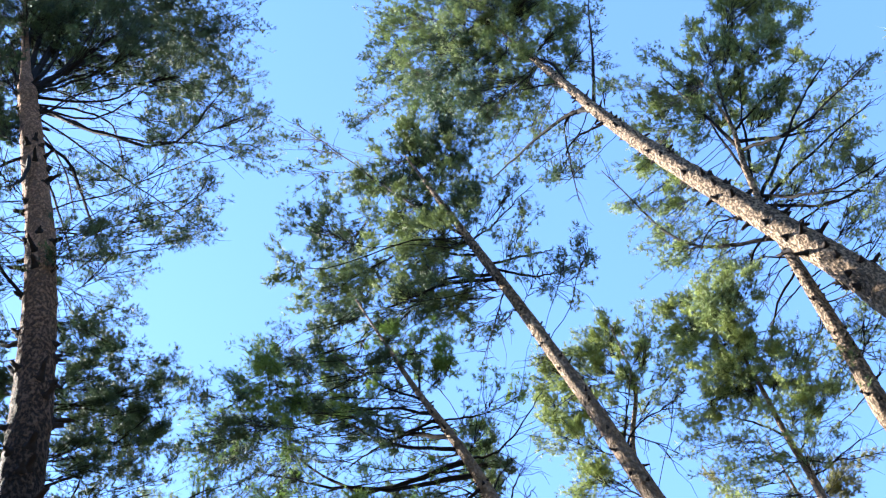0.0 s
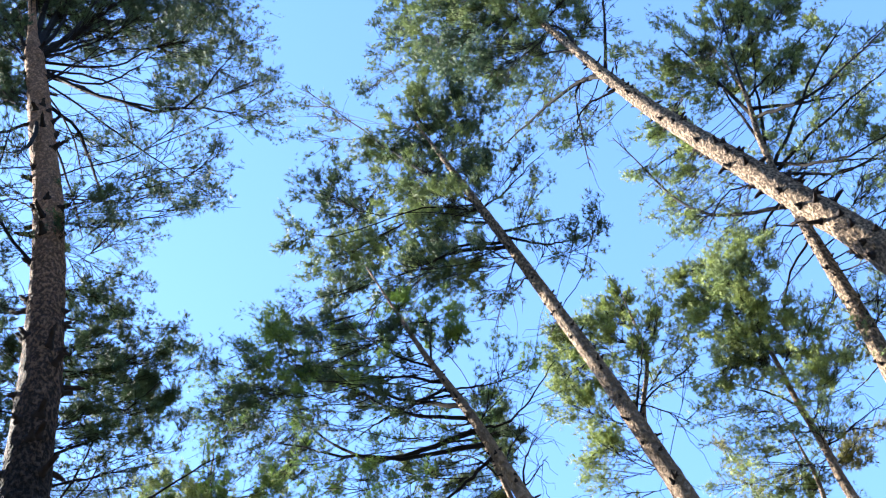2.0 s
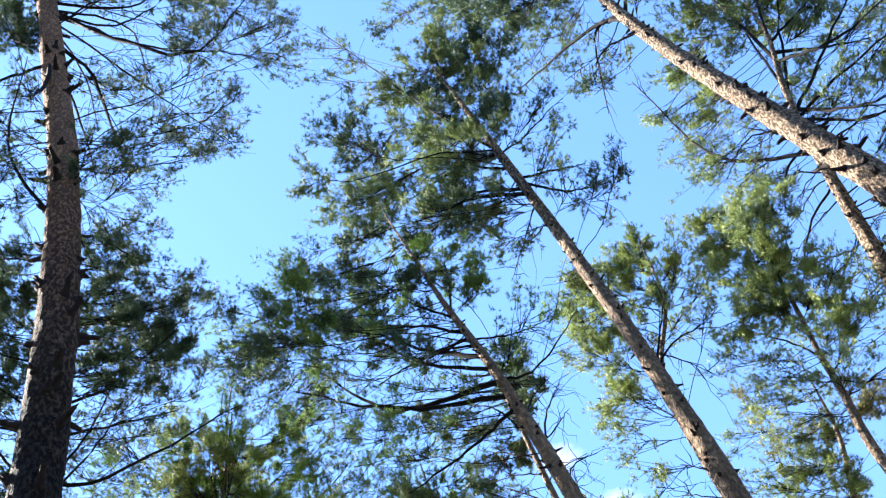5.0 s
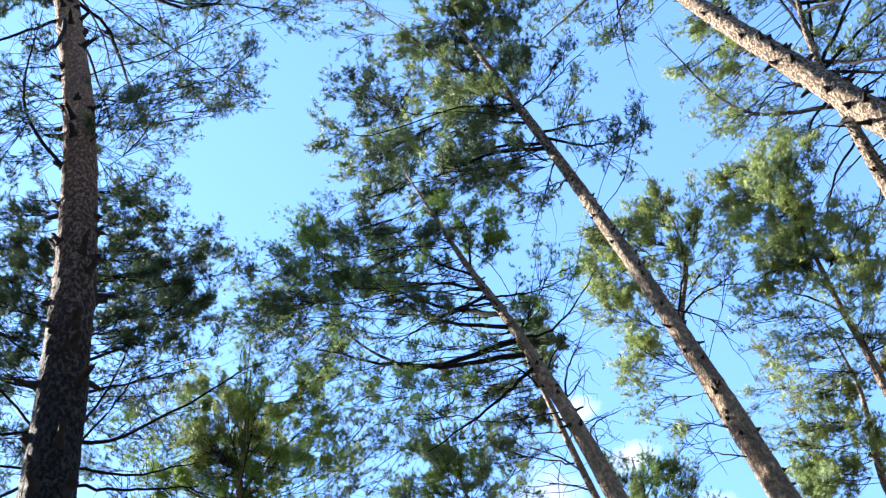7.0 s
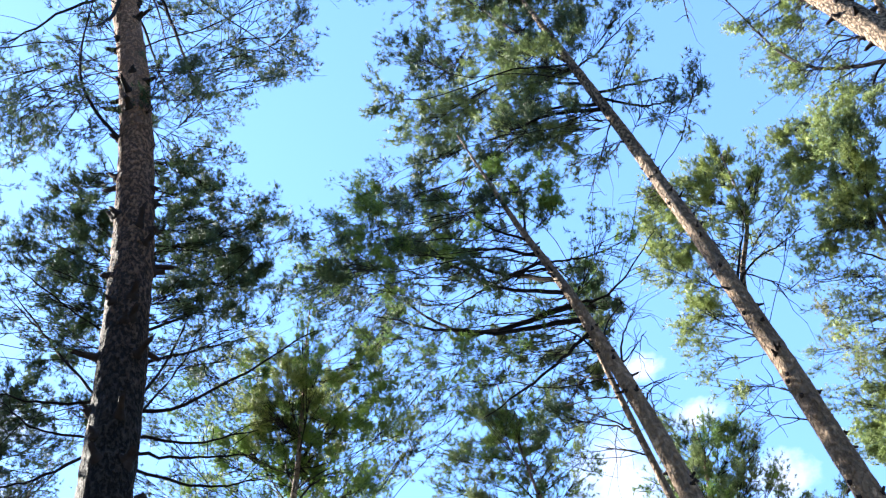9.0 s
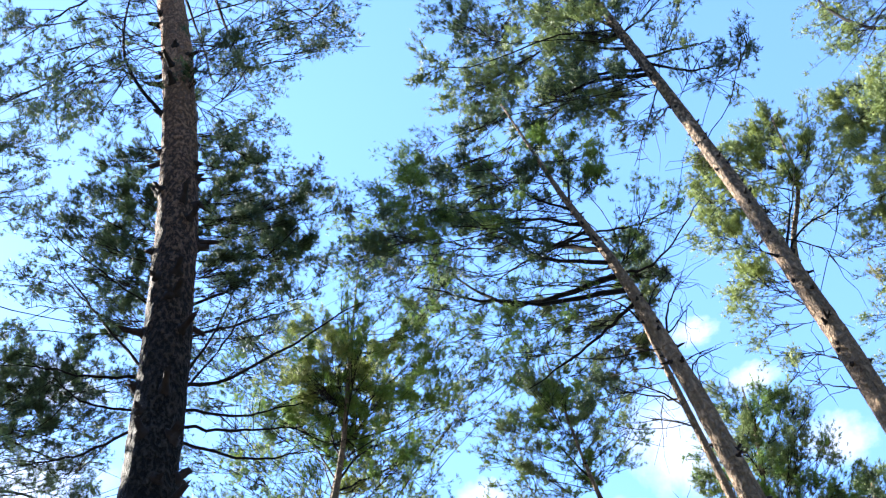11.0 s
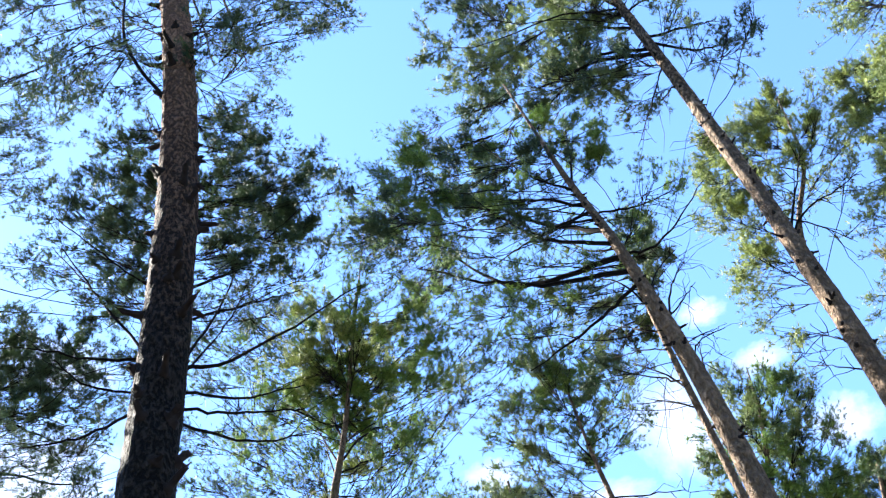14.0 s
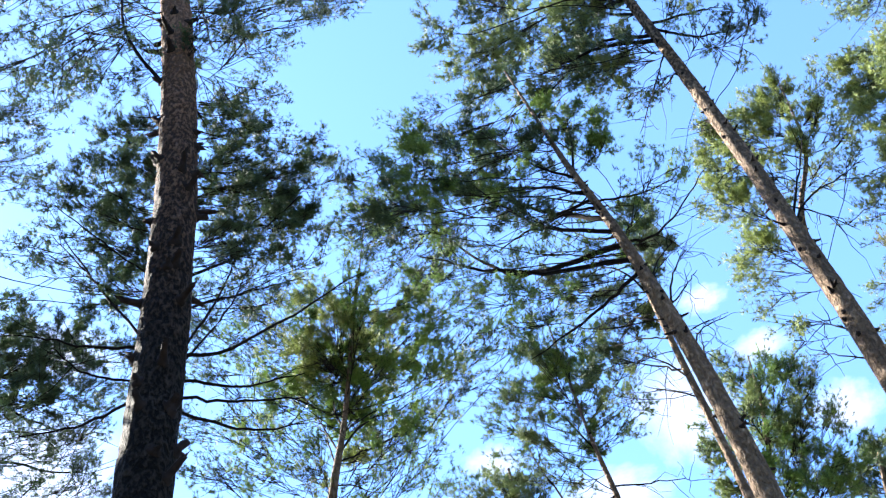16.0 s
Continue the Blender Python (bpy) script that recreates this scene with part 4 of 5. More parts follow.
pine(dict(name='pine_tree', label='pine with yellow-green crown on several thin upright stems',
         axis=[(0.59, 8.98, 0.00, 0.076), (0.60, 8.98, 4.61, 0.061), (0.61, 8.98, 9.23, 0.051), (0.61, 8.98, 9.89, 0.042), (0.72, 8.97, 10.56, 0.033), (1.16, 8.94, 11.22, 0.023), (1.24, 8.92, 11.88, 0.013), (1.32, 8.89, 12.54, 0.006)],
         dense=[(9.70, -146, 0.55, 0.58, 0.19), (10.28, -141, 0.71, 0.46, 0.22), (10.70, -120, 0.33, 0.29, 0.19), (10.86, -158, 0.57, 0.43, 0.24), (11.14, -147, 0.85, 0.63, 0.18), (11.19, -92, 0.14, 0.21, 0.21), (11.19, -158, 0.62, 0.70, 0.20), (11.44, -166, 0.34, 0.37, 0.25), (11.49, 144, 1.03, 1.12, 0.27), (11.62, 32, 0.21, 0.22, 0.20), (11.76, -147, 0.34, 0.32, 0.20), (12.22, 122, 0.19, 0.20, 0.22), (12.23, 13, 0.11, 0.21, 0.14)],
         sparse=[(9.70, -23, 0.82, 0.87, 0.15), (9.74, -140, 0.37, 0.39, 0.21), (10.12, 150, 0.76, 0.60, 0.22), (10.36, -153, 0.40, 0.31, 0.23), (10.73, 8, 0.38, 0.40, 0.26), (10.87, 128, 0.42, 0.38, 0.23), (10.88, 22, 0.78, 0.74, 0.19), (11.05, 173, 0.93, 0.85, 0.17), (11.16, 33, 0.56, 0.63, 0.24), (11.38, -17, 0.50, 0.36, 0.20), (11.92, 11, 0.54, 0.42, 0.17)],
         sparse_low=[(10.27, 176, 0.70, 0.29, 0.20), (9.76, 176, 0.58, 0.30, 0.20), (9.45, 176, 0.52, 0.31, 0.20), (10.47, 176, 0.52, 0.30, 0.20), (9.09, 177, 0.52, 0.29, 0.20), (8.84, 177, 0.54, 0.29, 0.20), (10.91, 174, 1.02, 0.30, 0.20), (11.93, 172, 1.00, 0.31, 0.20), (11.39, 173, 0.93, 0.29, 0.20), (10.05, 176, 0.39, 0.29, 0.20)],
         bark=0.50, tuft=1.19, seed=7))
pine(dict(name='pine_tree', label='pine with full yellow-green crown above a thin dark trunk',
         axis=[(1.65, 8.81, 0.00, 0.068), (1.76, 8.71, 4.14, 0.053), (1.86, 8.60, 8.28, 0.045), (1.94, 8.58, 8.56, 0.041), (1.97, 8.58, 8.84, 0.037), (1.99, 8.57, 9.12, 0.033), (2.02, 8.57, 9.40, 0.029), (2.09, 8.55, 9.68, 0.025), (2.22, 8.49, 10.78, 0.014), (2.35, 8.43, 11.88, 0.006)],
         dense=[(8.96, -42, 0.45, 0.17, 0.20), (9.16, -44, 0.38, 0.32, 0.24), (9.72, -25, 0.34, 0.27, 0.24), (9.87, -172, 0.23, 0.18, 0.22), (10.00, 109, 0.11, 0.15, 0.23), (10.03, 177, 0.66, 0.14, 0.21), (10.10, -132, 0.21, 0.20, 0.27), (10.26, -30, 0.26, 0.15, 0.25), (10.33, -72, 0.14, 0.13, 0.24), (10.37, 158, 0.44, 0.33, 0.26), (10.49, -84, 0.32, 0.26, 0.26), (10.65, 160, 0.19, 0.22, 0.25), (10.92, -21, 0.48, 0.27, 0.22), (10.97, -95, 0.22, 0.23, 0.22), (11.26, 127, 0.44, 0.18, 0.27), (11.38, 44, 0.43, 0.31, 0.24), (11.48, 138, 0.43, 0.14, 0.23), (11.50, 174, 0.36, 0.17, 0.21)],
         sparse=[(8.44, -167, 0.52, 0.34, 0.22), (8.60, -73, 0.29, 0.27, 0.22), (8.64, -26, 0.20, 0.18, 0.22), (8.94, 131, 0.47, 0.26, 0.23), (8.94, -173, 0.17, 0.19, 0.25), (9.17, 160, 0.75, 0.30, 0.20), (9.21, -5, 0.78, 0.48, 0.23), (9.23, 173, 0.44, 0.17, 0.23), (9.27, -177, 0.64, 0.29, 0.22), (9.32, 16, 0.76, 0.33, 0.27), (9.41, 151, 0.92, 0.68, 0.18), (9.60, -32, 0.70, 0.28, 0.23), (9.84, 140, 0.44, 0.19, 0.24)],
         bare=[(9.22, 137, 0.50, 1.11, 0.05), (8.98, 8, 0.70, 0.51, 0.00), (8.88, 130, 0.41, 0.70, -0.05), (8.67, 5, 0.81, 0.17, 0.05), (8.55, 129, 0.40, 0.43, -0.10), (8.89, 9, 0.68, -0.28, 0.00)],
         bark=0.50, tuft=1.08, seed=8))
pine(dict(name='pine_tree', label='young pine with thin trunk and yellowing lower needles',
         axis=[(1.36, 10.08, 0.00, 0.063), (1.46, 9.98, 4.11, 0.049), (1.57, 9.88, 8.23, 0.041), (1.67, 9.86, 8.57, 0.035), (1.80, 9.84, 8.91, 0.030), (1.95, 9.81, 9.26, 0.025), (2.02, 9.77, 9.85, 0.013), (2.09, 9.72, 10.44, 0.006)],
         dense=[(8.31, 173, 0.60, 0.48, 0.18), (8.36, -170, 0.33, 0.22, 0.23), (8.58, 140, 0.67, 0.47, 0.24), (8.60, 138, 0.06, 0.13, 0.22), (8.77, -176, 0.54, 0.25, 0.22), (8.99, 164, 0.30, 0.13, 0.24), (9.31, 108, 0.29, 0.26, 0.22), (9.43, 15, 0.66, 0.31, 0.25)],
         sparse=[(8.62, -167, 0.73, 0.61, 0.21), (8.78, -15, 0.20, 0.14, 0.24), (8.96, -154, 0.70, 0.23, 0.23), (9.33, -168, 0.90, 0.46, 0.18), (9.44, 10, 0.24, 0.19, 0.25), (9.49, 152, 0.51, 0.26, 0.26), (9.65, 138, 0.85, 0.60, 0.25), (9.75, 103, 0.37, 0.18, 0.25), (9.80, -176, 0.52, 0.24, 0.22), (10.02, 143, 0.84, 0.63, 0.20)],
         bark=0.50, tuft=1.10, seed=9))
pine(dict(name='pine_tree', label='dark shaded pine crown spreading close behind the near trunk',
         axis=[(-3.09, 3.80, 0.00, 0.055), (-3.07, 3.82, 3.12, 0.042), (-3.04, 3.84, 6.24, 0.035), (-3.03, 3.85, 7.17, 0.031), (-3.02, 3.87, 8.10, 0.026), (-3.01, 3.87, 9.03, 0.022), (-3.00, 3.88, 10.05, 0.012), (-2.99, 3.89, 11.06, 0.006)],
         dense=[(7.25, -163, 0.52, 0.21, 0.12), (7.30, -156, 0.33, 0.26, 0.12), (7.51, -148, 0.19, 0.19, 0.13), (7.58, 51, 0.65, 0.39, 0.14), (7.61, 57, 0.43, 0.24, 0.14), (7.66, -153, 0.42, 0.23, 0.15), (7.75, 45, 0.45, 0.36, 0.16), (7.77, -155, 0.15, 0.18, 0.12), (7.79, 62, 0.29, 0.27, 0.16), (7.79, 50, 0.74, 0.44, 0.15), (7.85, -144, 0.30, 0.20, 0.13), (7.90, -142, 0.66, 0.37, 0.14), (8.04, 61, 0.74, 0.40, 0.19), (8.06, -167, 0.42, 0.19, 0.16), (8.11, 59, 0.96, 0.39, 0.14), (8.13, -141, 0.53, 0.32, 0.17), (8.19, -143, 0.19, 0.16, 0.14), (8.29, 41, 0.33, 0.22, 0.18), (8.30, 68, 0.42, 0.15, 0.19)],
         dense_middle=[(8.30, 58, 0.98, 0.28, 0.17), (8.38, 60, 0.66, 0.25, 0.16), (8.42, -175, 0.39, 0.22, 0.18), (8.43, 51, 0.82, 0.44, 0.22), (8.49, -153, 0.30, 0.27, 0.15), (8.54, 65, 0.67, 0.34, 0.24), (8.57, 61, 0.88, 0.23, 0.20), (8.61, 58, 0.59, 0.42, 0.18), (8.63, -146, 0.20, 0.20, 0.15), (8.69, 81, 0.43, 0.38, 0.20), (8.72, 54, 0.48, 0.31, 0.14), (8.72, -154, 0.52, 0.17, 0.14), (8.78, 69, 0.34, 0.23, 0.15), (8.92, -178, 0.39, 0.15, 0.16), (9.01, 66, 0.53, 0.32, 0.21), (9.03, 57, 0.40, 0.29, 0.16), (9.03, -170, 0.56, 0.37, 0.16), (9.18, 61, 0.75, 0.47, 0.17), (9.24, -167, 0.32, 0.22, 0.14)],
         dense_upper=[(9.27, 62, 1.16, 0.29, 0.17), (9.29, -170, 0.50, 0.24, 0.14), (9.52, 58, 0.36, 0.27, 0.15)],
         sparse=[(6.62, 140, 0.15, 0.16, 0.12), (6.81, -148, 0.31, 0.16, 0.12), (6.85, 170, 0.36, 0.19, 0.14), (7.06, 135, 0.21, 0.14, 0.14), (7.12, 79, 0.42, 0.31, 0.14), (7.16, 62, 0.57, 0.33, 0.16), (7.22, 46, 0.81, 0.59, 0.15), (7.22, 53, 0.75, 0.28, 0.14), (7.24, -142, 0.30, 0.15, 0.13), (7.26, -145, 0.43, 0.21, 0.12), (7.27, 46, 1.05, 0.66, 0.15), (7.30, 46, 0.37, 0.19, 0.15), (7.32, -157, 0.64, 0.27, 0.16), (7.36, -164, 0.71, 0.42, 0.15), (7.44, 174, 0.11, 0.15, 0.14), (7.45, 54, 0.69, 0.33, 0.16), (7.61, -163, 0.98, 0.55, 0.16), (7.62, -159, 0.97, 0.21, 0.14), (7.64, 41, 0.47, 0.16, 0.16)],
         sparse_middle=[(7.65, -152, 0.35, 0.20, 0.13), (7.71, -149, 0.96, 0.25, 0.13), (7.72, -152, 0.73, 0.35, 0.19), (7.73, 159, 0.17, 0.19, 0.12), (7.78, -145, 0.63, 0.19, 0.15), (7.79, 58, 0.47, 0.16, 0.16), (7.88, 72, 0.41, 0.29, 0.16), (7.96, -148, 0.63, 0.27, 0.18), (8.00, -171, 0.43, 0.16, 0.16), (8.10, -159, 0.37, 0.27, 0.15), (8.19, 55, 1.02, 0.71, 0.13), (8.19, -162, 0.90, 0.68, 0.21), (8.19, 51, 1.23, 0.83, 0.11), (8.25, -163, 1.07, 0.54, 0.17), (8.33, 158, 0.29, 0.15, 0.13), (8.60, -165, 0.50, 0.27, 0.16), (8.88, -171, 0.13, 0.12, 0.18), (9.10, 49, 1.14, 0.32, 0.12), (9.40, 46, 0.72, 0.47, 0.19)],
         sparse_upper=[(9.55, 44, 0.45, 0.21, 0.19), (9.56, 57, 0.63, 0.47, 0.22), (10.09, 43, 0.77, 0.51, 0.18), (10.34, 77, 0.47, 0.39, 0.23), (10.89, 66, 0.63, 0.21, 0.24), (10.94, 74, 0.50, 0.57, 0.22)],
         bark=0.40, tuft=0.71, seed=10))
pine(dict(name='pine_tree', label='young pine with rounded bushy crown and forked brown stem',
         axis=[(-2.75, 4.59, 0.00, 0.047), (-2.67, 4.66, 3.04, 0.034), (-2.59, 4.74, 6.08, 0.028), (-2.54, 4.77, 6.27, 0.024), (-2.49, 4.80, 6.47, 0.020), (-2.46, 4.82, 6.66, 0.017), (-2.38, 4.87, 7.31, 0.012), (-2.30, 4.93, 7.95, 0.006)],
         dense=[(5.94, -9, 0.54, 0.28, 0.13), (6.30, 87, 0.31, 0.30, 0.12), (6.55, 39, 0.68, 0.59, 0.12), (6.68, 146, 0.23, 0.29, 0.14), (6.68, 8, 0.29, 0.26, 0.16), (6.69, -167, 0.39, 0.39, 0.14), (6.71, 97, 0.09, 0.17, 0.15), (6.82, 72, 0.14, 0.20, 0.14), (6.84, -35, 0.34, 0.38, 0.13), (6.93, 50, 0.51, 0.32, 0.14), (6.99, -115, 0.30, 0.23, 0.16), (6.99, -164, 0.19, 0.24, 0.15), (6.99, 39, 0.51, 0.47, 0.12), (7.00, 157, 0.34, 0.25, 0.17), (7.00, -70, 0.33, 0.23, 0.14), (7.09, 136, 0.23, 0.19, 0.17), (7.15, 84, 0.23, 0.27, 0.15), (7.28, 160, 0.05, 0.12, 0.19), (7.29, -52, 0.26, 0.27, 0.14)],
         dense_middle=[(7.32, -142, 0.36, 0.26, 0.12), (7.56, 85, 0.39, 0.27, 0.16), (7.60, 56, 0.43, 0.24, 0.12), (7.66, 177, 0.29, 0.30, 0.16), (7.70, 61, 0.56, 0.35, 0.09)],
         sparse=[(5.26, 14, 0.71, 0.66, 0.13), (5.46, -6, 0.57, 0.43, 0.12), (5.78, 14, 0.28, 0.31, 0.13), (5.89, -98, 0.22, 0.23, 0.13), (5.92, 24, 0.82, 0.74, 0.12), (5.93, -63, 0.35, 0.36, 0.13), (6.07, -157, 0.41, 0.29, 0.14), (6.24, -165, 0.65, 0.52, 0.14), (6.24, 55, 0.63, 0.35, 0.14), (6.28, -129, 0.30, 0.26, 0.14), (6.32, 48, 0.66, 0.55, 0.15), (6.49, -174, 0.59, 0.40, 0.15), (6.57, -160, 0.58, 0.57, 0.15), (6.67, 95, 0.25, 0.19, 0.14), (6.73, 44, 0.82, 0.43, 0.09), (7.20, -167, 0.49, 0.28, 0.15), (7.20, -176, 0.92, 0.73, 0.14), (7.58, -177, 0.53, 0.46, 0.14)],
         bare=[(6.40, 52, 0.66, 0.60, 0.10), (6.32, 55, 0.59, 0.41, 0.00), (6.28, 139, 0.26, 0.55, 0.10), (6.40, 156, 0.31, 0.73, 0.00), (6.49, 61, 0.49, 0.96, 0.10), (6.57, 132, 0.26, 0.79, 0.00), (6.16, 64, 0.45, 0.10, 0.00), (6.20, 163, 0.34, 0.20, 0.00)],
         bark=0.65, tuft=0.65, seed=11))
pine(dict(name='pine_tree', label='slim young pine with drooping light green crown',
         axis=[(-1.24, 6.53, 0.00, 0.038), (-1.32, 6.49, 3.24, 0.027), (-1.40, 6.45, 6.49, 0.021), (-1.43, 6.44, 6.74, 0.018), (-1.45, 6.44, 6.99, 0.014), (-1.46, 6.44, 7.25, 0.011), (-1.47, 6.44, 7.74, 0.012), (-1.48, 6.43, 8.22, 0.006)],
         dense=[(6.54, -121, 0.48, 0.35, 0.13), (6.90, 173, 0.13, 0.13, 0.13), (7.30, -104, 0.31, 0.31, 0.14), (7.30, 85, 0.10, 0.16, 0.15), (7.35, 176, 0.15, 0.19, 0.16), (7.46, -67, 0.23, 0.22, 0.14), (7.48, 159, 0.43, 0.34, 0.14), (7.63, 66, 0.24, 0.16, 0.13), (7.65, 117, 0.22, 0.25, 0.17), (7.82, -125, 0.22, 0.15, 0.14), (7.92, 60, 0.35, 0.26, 0.14)],
         sparse=[(6.51, -139, 0.47, 0.22, 0.15), (6.70, 151, 0.34, 0.21, 0.14), (6.72, -169, 0.53, 0.41, 0.15), (6.81, -154, 0.65, 0.55, 0.10), (6.88, 66, 0.36, 0.38, 0.15), (6.88, 17, 0.41, 0.40, 0.14), (6.92, 52, 0.17, 0.17, 0.15), (6.93, -158, 0.54, 0.34, 0.15), (7.05, 7, 0.23, 0.26, 0.14), (7.06, -156, 0.40, 0.27, 0.14), (7.16, -14, 0.47, 0.24, 0.14), (7.30, -173, 0.55, 0.43, 0.11), (7.75, 158, 0.56, 0.31, 0.13)],
         bare=[(6.49, 169, 0.60, 1.15, -0.30), (6.90, 149, 0.35, 0.87, 0.00), (6.58, 37, 0.62, 0.02, 0.05), (7.05, 47, 0.45, 0.39, 0.00)],
         bark=0.50, tuft=0.75, seed=12))
pine(dict(name='pine_tree', label='slender distant pine with thin airy crown',
         axis=[(-3.89, 6.45, 0.00, 0.030), (-3.79, 6.54, 3.94, 0.020), (-3.70, 6.64, 7.88, 0.014), (-3.63, 6.68, 8.19, 0.012), (-3.55, 6.73, 8.51, 0.011), (-3.36, 6.92, 10.10, 0.012), (-3.17, 7.11, 11.70, 0.006)],
         dense=[(9.55, 8, 1.11, 0.74, 0.14), (10.24, 48, 0.89, 0.67, 0.15), (11.11, 37, 0.24, 0.27, 0.18), (11.58, 107, 0.20, 0.46, 0.19)],
         sparse=[(7.28, -117, 0.95, 0.55, 0.22), (7.34, 26, 0.85, 0.70, 0.17), (7.35, 4, 0.97, 0.74, 0.17), (7.36, 4, 0.69, 0.46, 0.17), (7.52, 16, 1.25, 1.08, 0.17), (7.56, 10, 2.05, 1.33, 0.17), (7.70, -5, 0.30, 0.29, 0.21), (7.73, -151, 1.05, 0.55, 0.23), (7.79, -174, 0.59, 0.61, 0.20), (7.84, -117, 0.56, 0.34, 0.18), (7.92, -117, 0.96, 0.95, 0.23), (7.95, -139, 0.74, 0.40, 0.18), (7.95, 178, 0.24, 0.28, 0.17), (8.02, -140, 0.85, 0.81, 0.18), (8.04, -139, 1.12, 0.70, 0.20), (8.07, 61, 0.59, 0.52, 0.25), (8.10, -107, 0.36, 0.28, 0.19), (8.14, 10, 1.85, 1.12, 0.17), (8.21, 30, 1.76, 1.08, 0.18)],
         sparse_middle=[(8.22, 38, 0.90, 0.70, 0.24), (8.28, 11, 1.92, 1.29, 0.15), (8.34, -177, 1.44, 1.00, 0.21), (8.43, 19, 1.52, 0.66, 0.18), (8.44, 6, 0.63, 0.48, 0.23), (8.45, 40, 1.51, 0.77, 0.19), (8.47, 12, 1.30, 0.69, 0.19), (8.51, 81, 0.21, 0.20, 0.25), (8.62, 45, 0.13, 0.15, 0.20), (8.63, 56, 0.49, 0.29, 0.21), (8.65, -122, 1.35, 0.91, 0.22), (8.70, -147, 0.69, 0.30, 0.22), (8.74, 41, 1.27, 0.66, 0.20), (8.80, -9, 0.58, 0.46, 0.20), (8.89, -175, 0.40, 0.28, 0.22), (8.89, 19, 1.09, 0.97, 0.19), (8.90, 47, 0.76, 0.42, 0.22), (8.95, -135, 0.43, 0.39, 0.19), (9.00, -162, 1.47, 1.35, 0.22)],
         sparse_upper=[(9.11, -165, 0.85, 0.64, 0.20), (9.18, 46, 1.03, 0.69, 0.20), (9.21, 27, 0.68, 0.32, 0.19), (9.27, 84, 0.32, 0.36, 0.25), (9.31, -167, 1.44, 0.71, 0.25), (9.38, -129, 0.88, 0.65, 0.24), (9.42, -145, 0.48, 0.45, 0.22), (9.43, 36, 1.56, 1.06, 0.17), (9.46, -170, 0.79, 0.79, 0.23), (9.47, -174, 1.21, 1.03, 0.28), (9.60, 19, 1.16, 0.75, 0.19), (9.65, 46, 0.83, 0.59, 0.19), (9.70, 67, 0.19, 0.16, 0.22), (9.73, -160, 1.13, 0.90, 0.26), (9.80, 6, 0.84, 0.46, 0.20), (9.86, -159, 0.49, 0.53, 0.20), (9.90, 51, 1.48, 0.63, 0.21), (10.00, 5, 0.88, 0.75, 0.17), (10.30, 23, 1.02, 0.67, 0.17)],
         sparse_top=[(10.80, 51, 0.63, 0.58, 0.20), (10.92, 3, 0.42, 0.33, 0.20), (11.21, 25, 0.61, 0.41, 0.18)],
         bark=0.50, tuft=0.95, seed=17))
pine(dict(name='pine_tree', label='distant bushy green tree crown against white cloud',
         axis=[(-0.86, 8.48, 0.00, 0.044), (-0.77, 8.53, 3.70, 0.032), (-0.68, 8.57, 7.41, 0.026), (-0.59, 8.58, 7.70, 0.023), (-0.51, 8.59, 7.99, 0.021), (-0.43, 8.59, 8.28, 0.018), (-0.39, 8.60, 8.58, 0.012), (-0.35, 8.61, 8.88, 0.006)],
         dense=[(6.91, -4, 0.62, 0.59, 0.18), (6.94, 7, 0.46, 0.37, 0.17), (7.11, 28, 0.46, 0.45, 0.18), (7.31, 32, 0.21, 0.25, 0.20), (7.36, 6, 0.39, 0.40, 0.20), (7.39, -153, 0.21, 0.24, 0.18), (7.49, -83, 0.24, 0.21, 0.19), (7.52, -11, 0.53, 0.41, 0.17), (7.79, -169, 0.32, 0.24, 0.19), (7.87, -100, 0.27, 0.30, 0.18), (7.93, 83, 0.14, 0.16, 0.20), (8.04, 53, 0.26, 0.27, 0.21), (8.08, -17, 0.42, 0.30, 0.17), (8.23, -65, 0.30, 0.24, 0.17), (8.25, -111, 0.31, 0.30, 0.15), (8.38, 98, 0.25, 0.24, 0.19)],
         sparse=[(6.83, 11, 0.62, 0.55, 0.15), (7.20, -4, 0.67, 0.65, 0.16), (7.29, 11, 0.77, 0.58, 0.15), (7.47, 169, 0.40, 0.38, 0.16), (7.72, -7, 0.62, 0.48, 0.16), (7.97, 152, 0.64, 0.37, 0.16), (7.99, -1, 0.59, 0.50, 0.13), (8.04, -163, 0.43, 0.30, 0.14)],
         bark=0.50, tuft=0.92, seed=13))
pine(dict(name='pine_tree', label='distant leafy tree top beyond the pines',
         axis=[(-0.09, 9.61, 0.00, 0.039), (0.00, 9.60, 3.81, 0.028), (0.10, 9.60, 7.62, 0.022), (0.17, 9.60, 7.84, 0.018), (0.24, 9.60, 8.06, 0.015)],
         dense=[(7.49, -41, 0.43, 0.39, 0.19), (7.63, 114, 0.30, 0.35, 0.17), (7.67, 96, 0.20, 0.21, 0.20), (7.75, 69, 0.33, 0.37, 0.20), (7.94, 101, 0.26, 0.27, 0.18)],
         bark=0.50, tuft=0.98, seed=14))
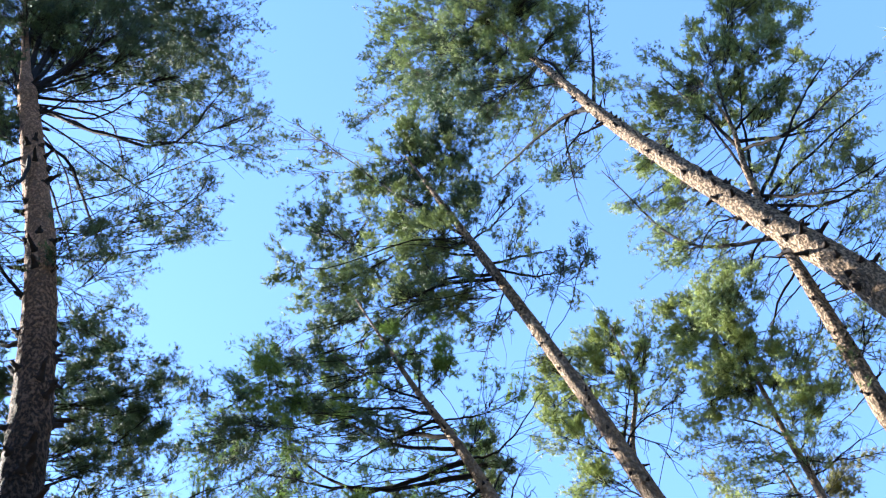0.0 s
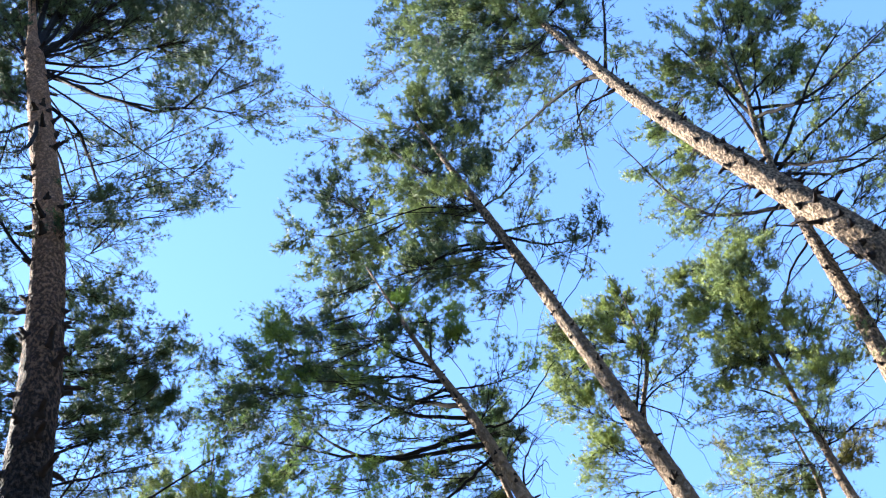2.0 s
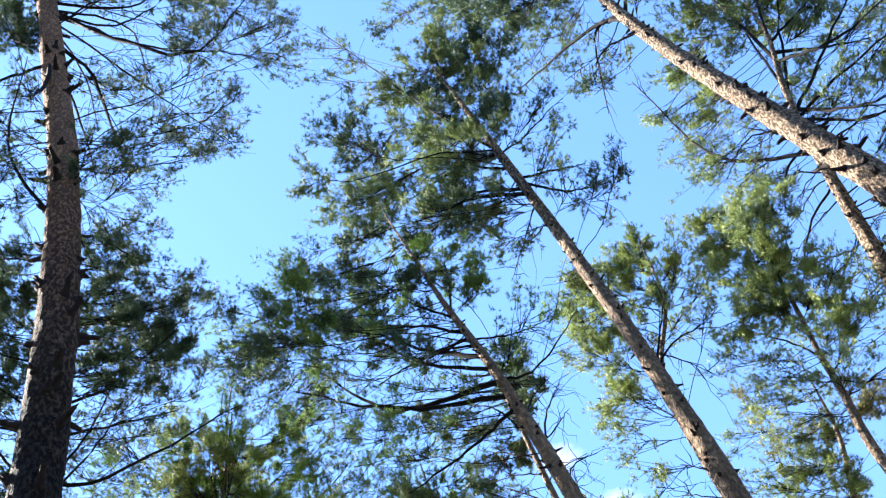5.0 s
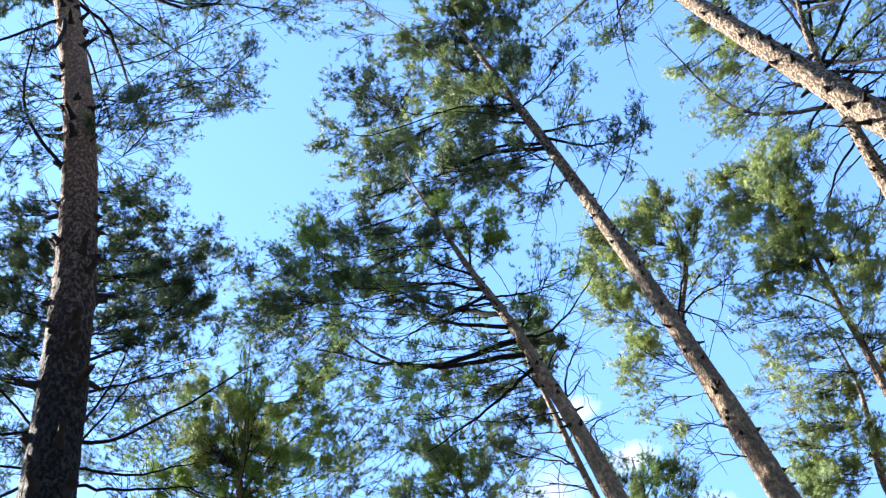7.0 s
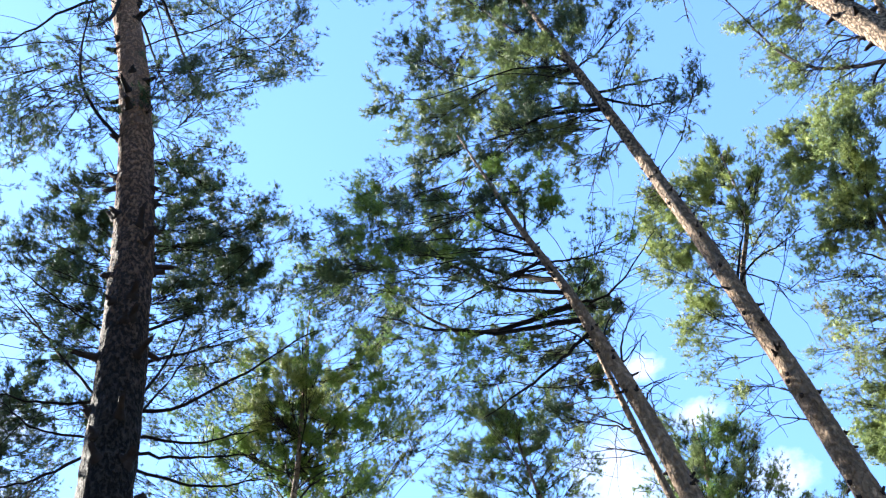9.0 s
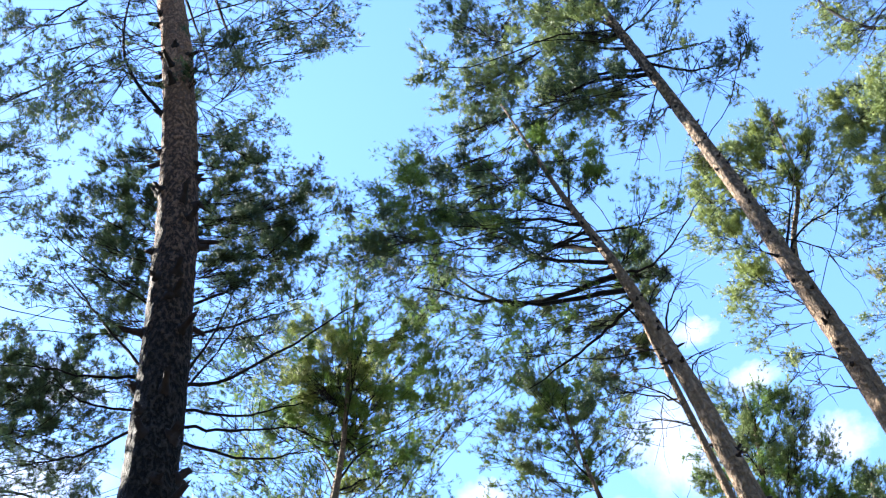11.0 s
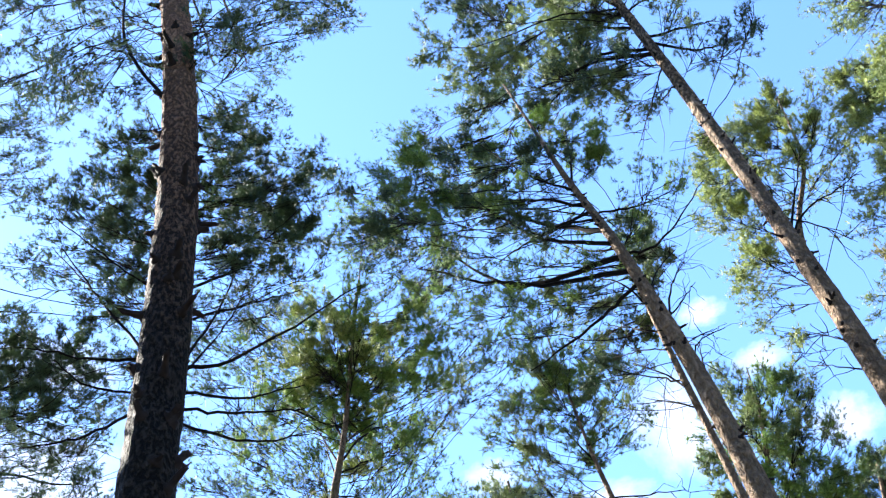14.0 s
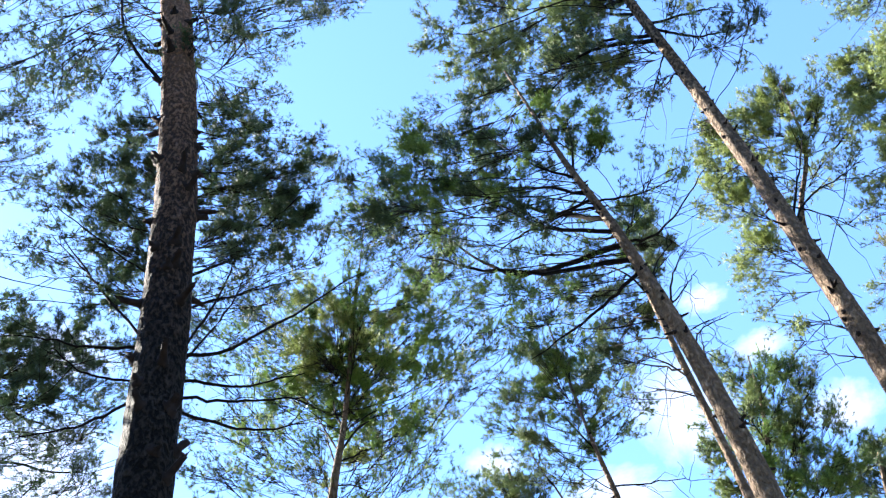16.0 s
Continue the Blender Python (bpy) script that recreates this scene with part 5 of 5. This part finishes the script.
pine(dict(name='pine_tree', label='distant pale green tree top beyond the pines',
         axis=[(-3.23, 9.99, 0.00, 0.040), (-3.27, 9.98, 4.88, 0.029), (-3.31, 9.97, 9.76, 0.023), (-3.31, 9.96, 9.94, 0.019), (-3.31, 9.96, 10.12, 0.015)],
         dense=[(9.41, -95, 0.26, 0.31, 0.20), (9.51, 43, 0.18, 0.26, 0.19), (9.53, 151, 0.41, 0.48, 0.19), (9.81, -40, 0.08, 0.16, 0.14)],
         sparse=[(9.27, -18, 0.39, 0.40, 0.15), (9.41, -152, 0.66, 0.60, 0.19), (9.49, -165, 0.50, 0.43, 0.22), (9.76, -162, 0.28, 0.29, 0.16)],
         bark=0.50, tuft=1.15, seed=15))
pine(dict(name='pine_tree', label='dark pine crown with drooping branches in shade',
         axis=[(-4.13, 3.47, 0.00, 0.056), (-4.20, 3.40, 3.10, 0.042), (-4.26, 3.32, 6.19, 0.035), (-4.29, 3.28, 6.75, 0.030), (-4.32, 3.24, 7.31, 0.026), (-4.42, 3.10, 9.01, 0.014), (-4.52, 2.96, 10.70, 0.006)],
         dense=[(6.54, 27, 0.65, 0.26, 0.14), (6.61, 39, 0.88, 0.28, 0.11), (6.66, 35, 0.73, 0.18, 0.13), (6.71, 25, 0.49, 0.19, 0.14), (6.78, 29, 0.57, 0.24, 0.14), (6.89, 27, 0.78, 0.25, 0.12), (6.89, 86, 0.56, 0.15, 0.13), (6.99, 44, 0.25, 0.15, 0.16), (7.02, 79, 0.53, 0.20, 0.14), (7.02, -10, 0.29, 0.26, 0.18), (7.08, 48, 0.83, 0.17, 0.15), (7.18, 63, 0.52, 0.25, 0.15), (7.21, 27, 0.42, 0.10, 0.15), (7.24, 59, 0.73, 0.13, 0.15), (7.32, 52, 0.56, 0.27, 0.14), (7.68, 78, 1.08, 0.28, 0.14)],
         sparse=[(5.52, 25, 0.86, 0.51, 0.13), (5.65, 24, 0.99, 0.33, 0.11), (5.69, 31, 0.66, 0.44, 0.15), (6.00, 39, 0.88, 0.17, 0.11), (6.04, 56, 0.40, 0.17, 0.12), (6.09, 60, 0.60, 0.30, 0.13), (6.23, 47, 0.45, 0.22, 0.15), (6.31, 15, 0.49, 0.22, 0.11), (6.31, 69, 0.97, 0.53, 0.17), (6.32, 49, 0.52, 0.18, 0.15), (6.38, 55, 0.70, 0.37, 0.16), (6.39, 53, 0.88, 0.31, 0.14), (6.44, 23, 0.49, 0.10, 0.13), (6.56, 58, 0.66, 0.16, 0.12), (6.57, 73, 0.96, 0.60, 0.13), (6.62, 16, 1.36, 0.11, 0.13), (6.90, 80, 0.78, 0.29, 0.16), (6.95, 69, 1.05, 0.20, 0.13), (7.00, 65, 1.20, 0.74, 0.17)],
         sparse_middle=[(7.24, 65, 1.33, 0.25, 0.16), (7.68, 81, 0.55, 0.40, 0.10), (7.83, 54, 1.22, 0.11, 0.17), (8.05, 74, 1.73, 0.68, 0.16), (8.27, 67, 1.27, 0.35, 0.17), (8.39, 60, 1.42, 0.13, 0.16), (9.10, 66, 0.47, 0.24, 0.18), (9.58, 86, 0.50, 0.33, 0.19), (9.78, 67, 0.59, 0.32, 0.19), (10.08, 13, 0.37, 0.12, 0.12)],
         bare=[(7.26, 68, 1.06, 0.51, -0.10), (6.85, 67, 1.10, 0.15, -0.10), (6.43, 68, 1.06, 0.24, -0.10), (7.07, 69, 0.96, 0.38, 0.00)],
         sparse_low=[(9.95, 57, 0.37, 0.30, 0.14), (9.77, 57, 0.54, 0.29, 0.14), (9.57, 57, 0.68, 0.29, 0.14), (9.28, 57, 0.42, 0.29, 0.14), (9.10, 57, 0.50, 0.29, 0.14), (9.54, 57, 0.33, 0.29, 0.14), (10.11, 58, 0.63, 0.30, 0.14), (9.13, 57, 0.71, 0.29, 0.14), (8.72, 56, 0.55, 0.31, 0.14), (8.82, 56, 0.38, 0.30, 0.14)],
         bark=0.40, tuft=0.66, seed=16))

# unseen pines added beside, behind and far ahead to block sky and shade trees
rng = np.random.default_rng(77)
rows = [(z, rng.uniform(0, 360), 0.5 + 0.28 * (15.5 - z) * rng.uniform(0.6, 1.1), 0.3, 0.75) for z in np.linspace(6.5, 15.2, 12)]
pole = dict(name="pine_tree", label="tall pine of the surrounding stand with a bare lower stem", axis=[(-9.3, -2.4, 0, 0.19), (-9.25, -2.4, 7, 0.14), (-9.35, -2.35, 15.8, 0.01)], dense=rows, bark=0.5, tuft=7.0, seed=30)
shade_pine = pine(pole)
for x, y, turn, big in ((-8.0, -8.0, 130, 1.1), (-10.5, -0.8, 200, 1.12), (-14.5, -5.0, 310, 1.15), (-1.5, -8.5, 75, 1.0), (6.0, -7.0, 20, 0.95), (11.0, -1.5, 160, 1.1), (13.5, 4.5, 250, 1.05), (2.0, -13.0, 100, 1.2), (-18.0, 7.5, 220, 1.1), (-7.5, -3.5, 290, 0.9), (-12.0, -1.0, 90, 1.0),
                        (10.0, 9.5, 40, 1.1), (14.5, -6.0, 110, 1.2), (9.0, -11.5, 300, 1.15), (-4.0, -14.0, 240, 1.2), (-12.5, -11.5, 20, 1.15), (-22.0, 1.0, 70, 1.1),
                        (-16.5, 18.0, 180, 1.0), (-7.5, 25.0, 260, 1.05), (1.0, 27.0, 330, 1.1), (10.0, 25.0, 15, 1.05), (17.0, 17.0, 140, 1.1), (-21.0, 12.0, 210, 1.05)):
    copy_thing(shade_pine, pose(x, y, 0, 0, 0, turn) @ Matrix.Scale(big, 4))
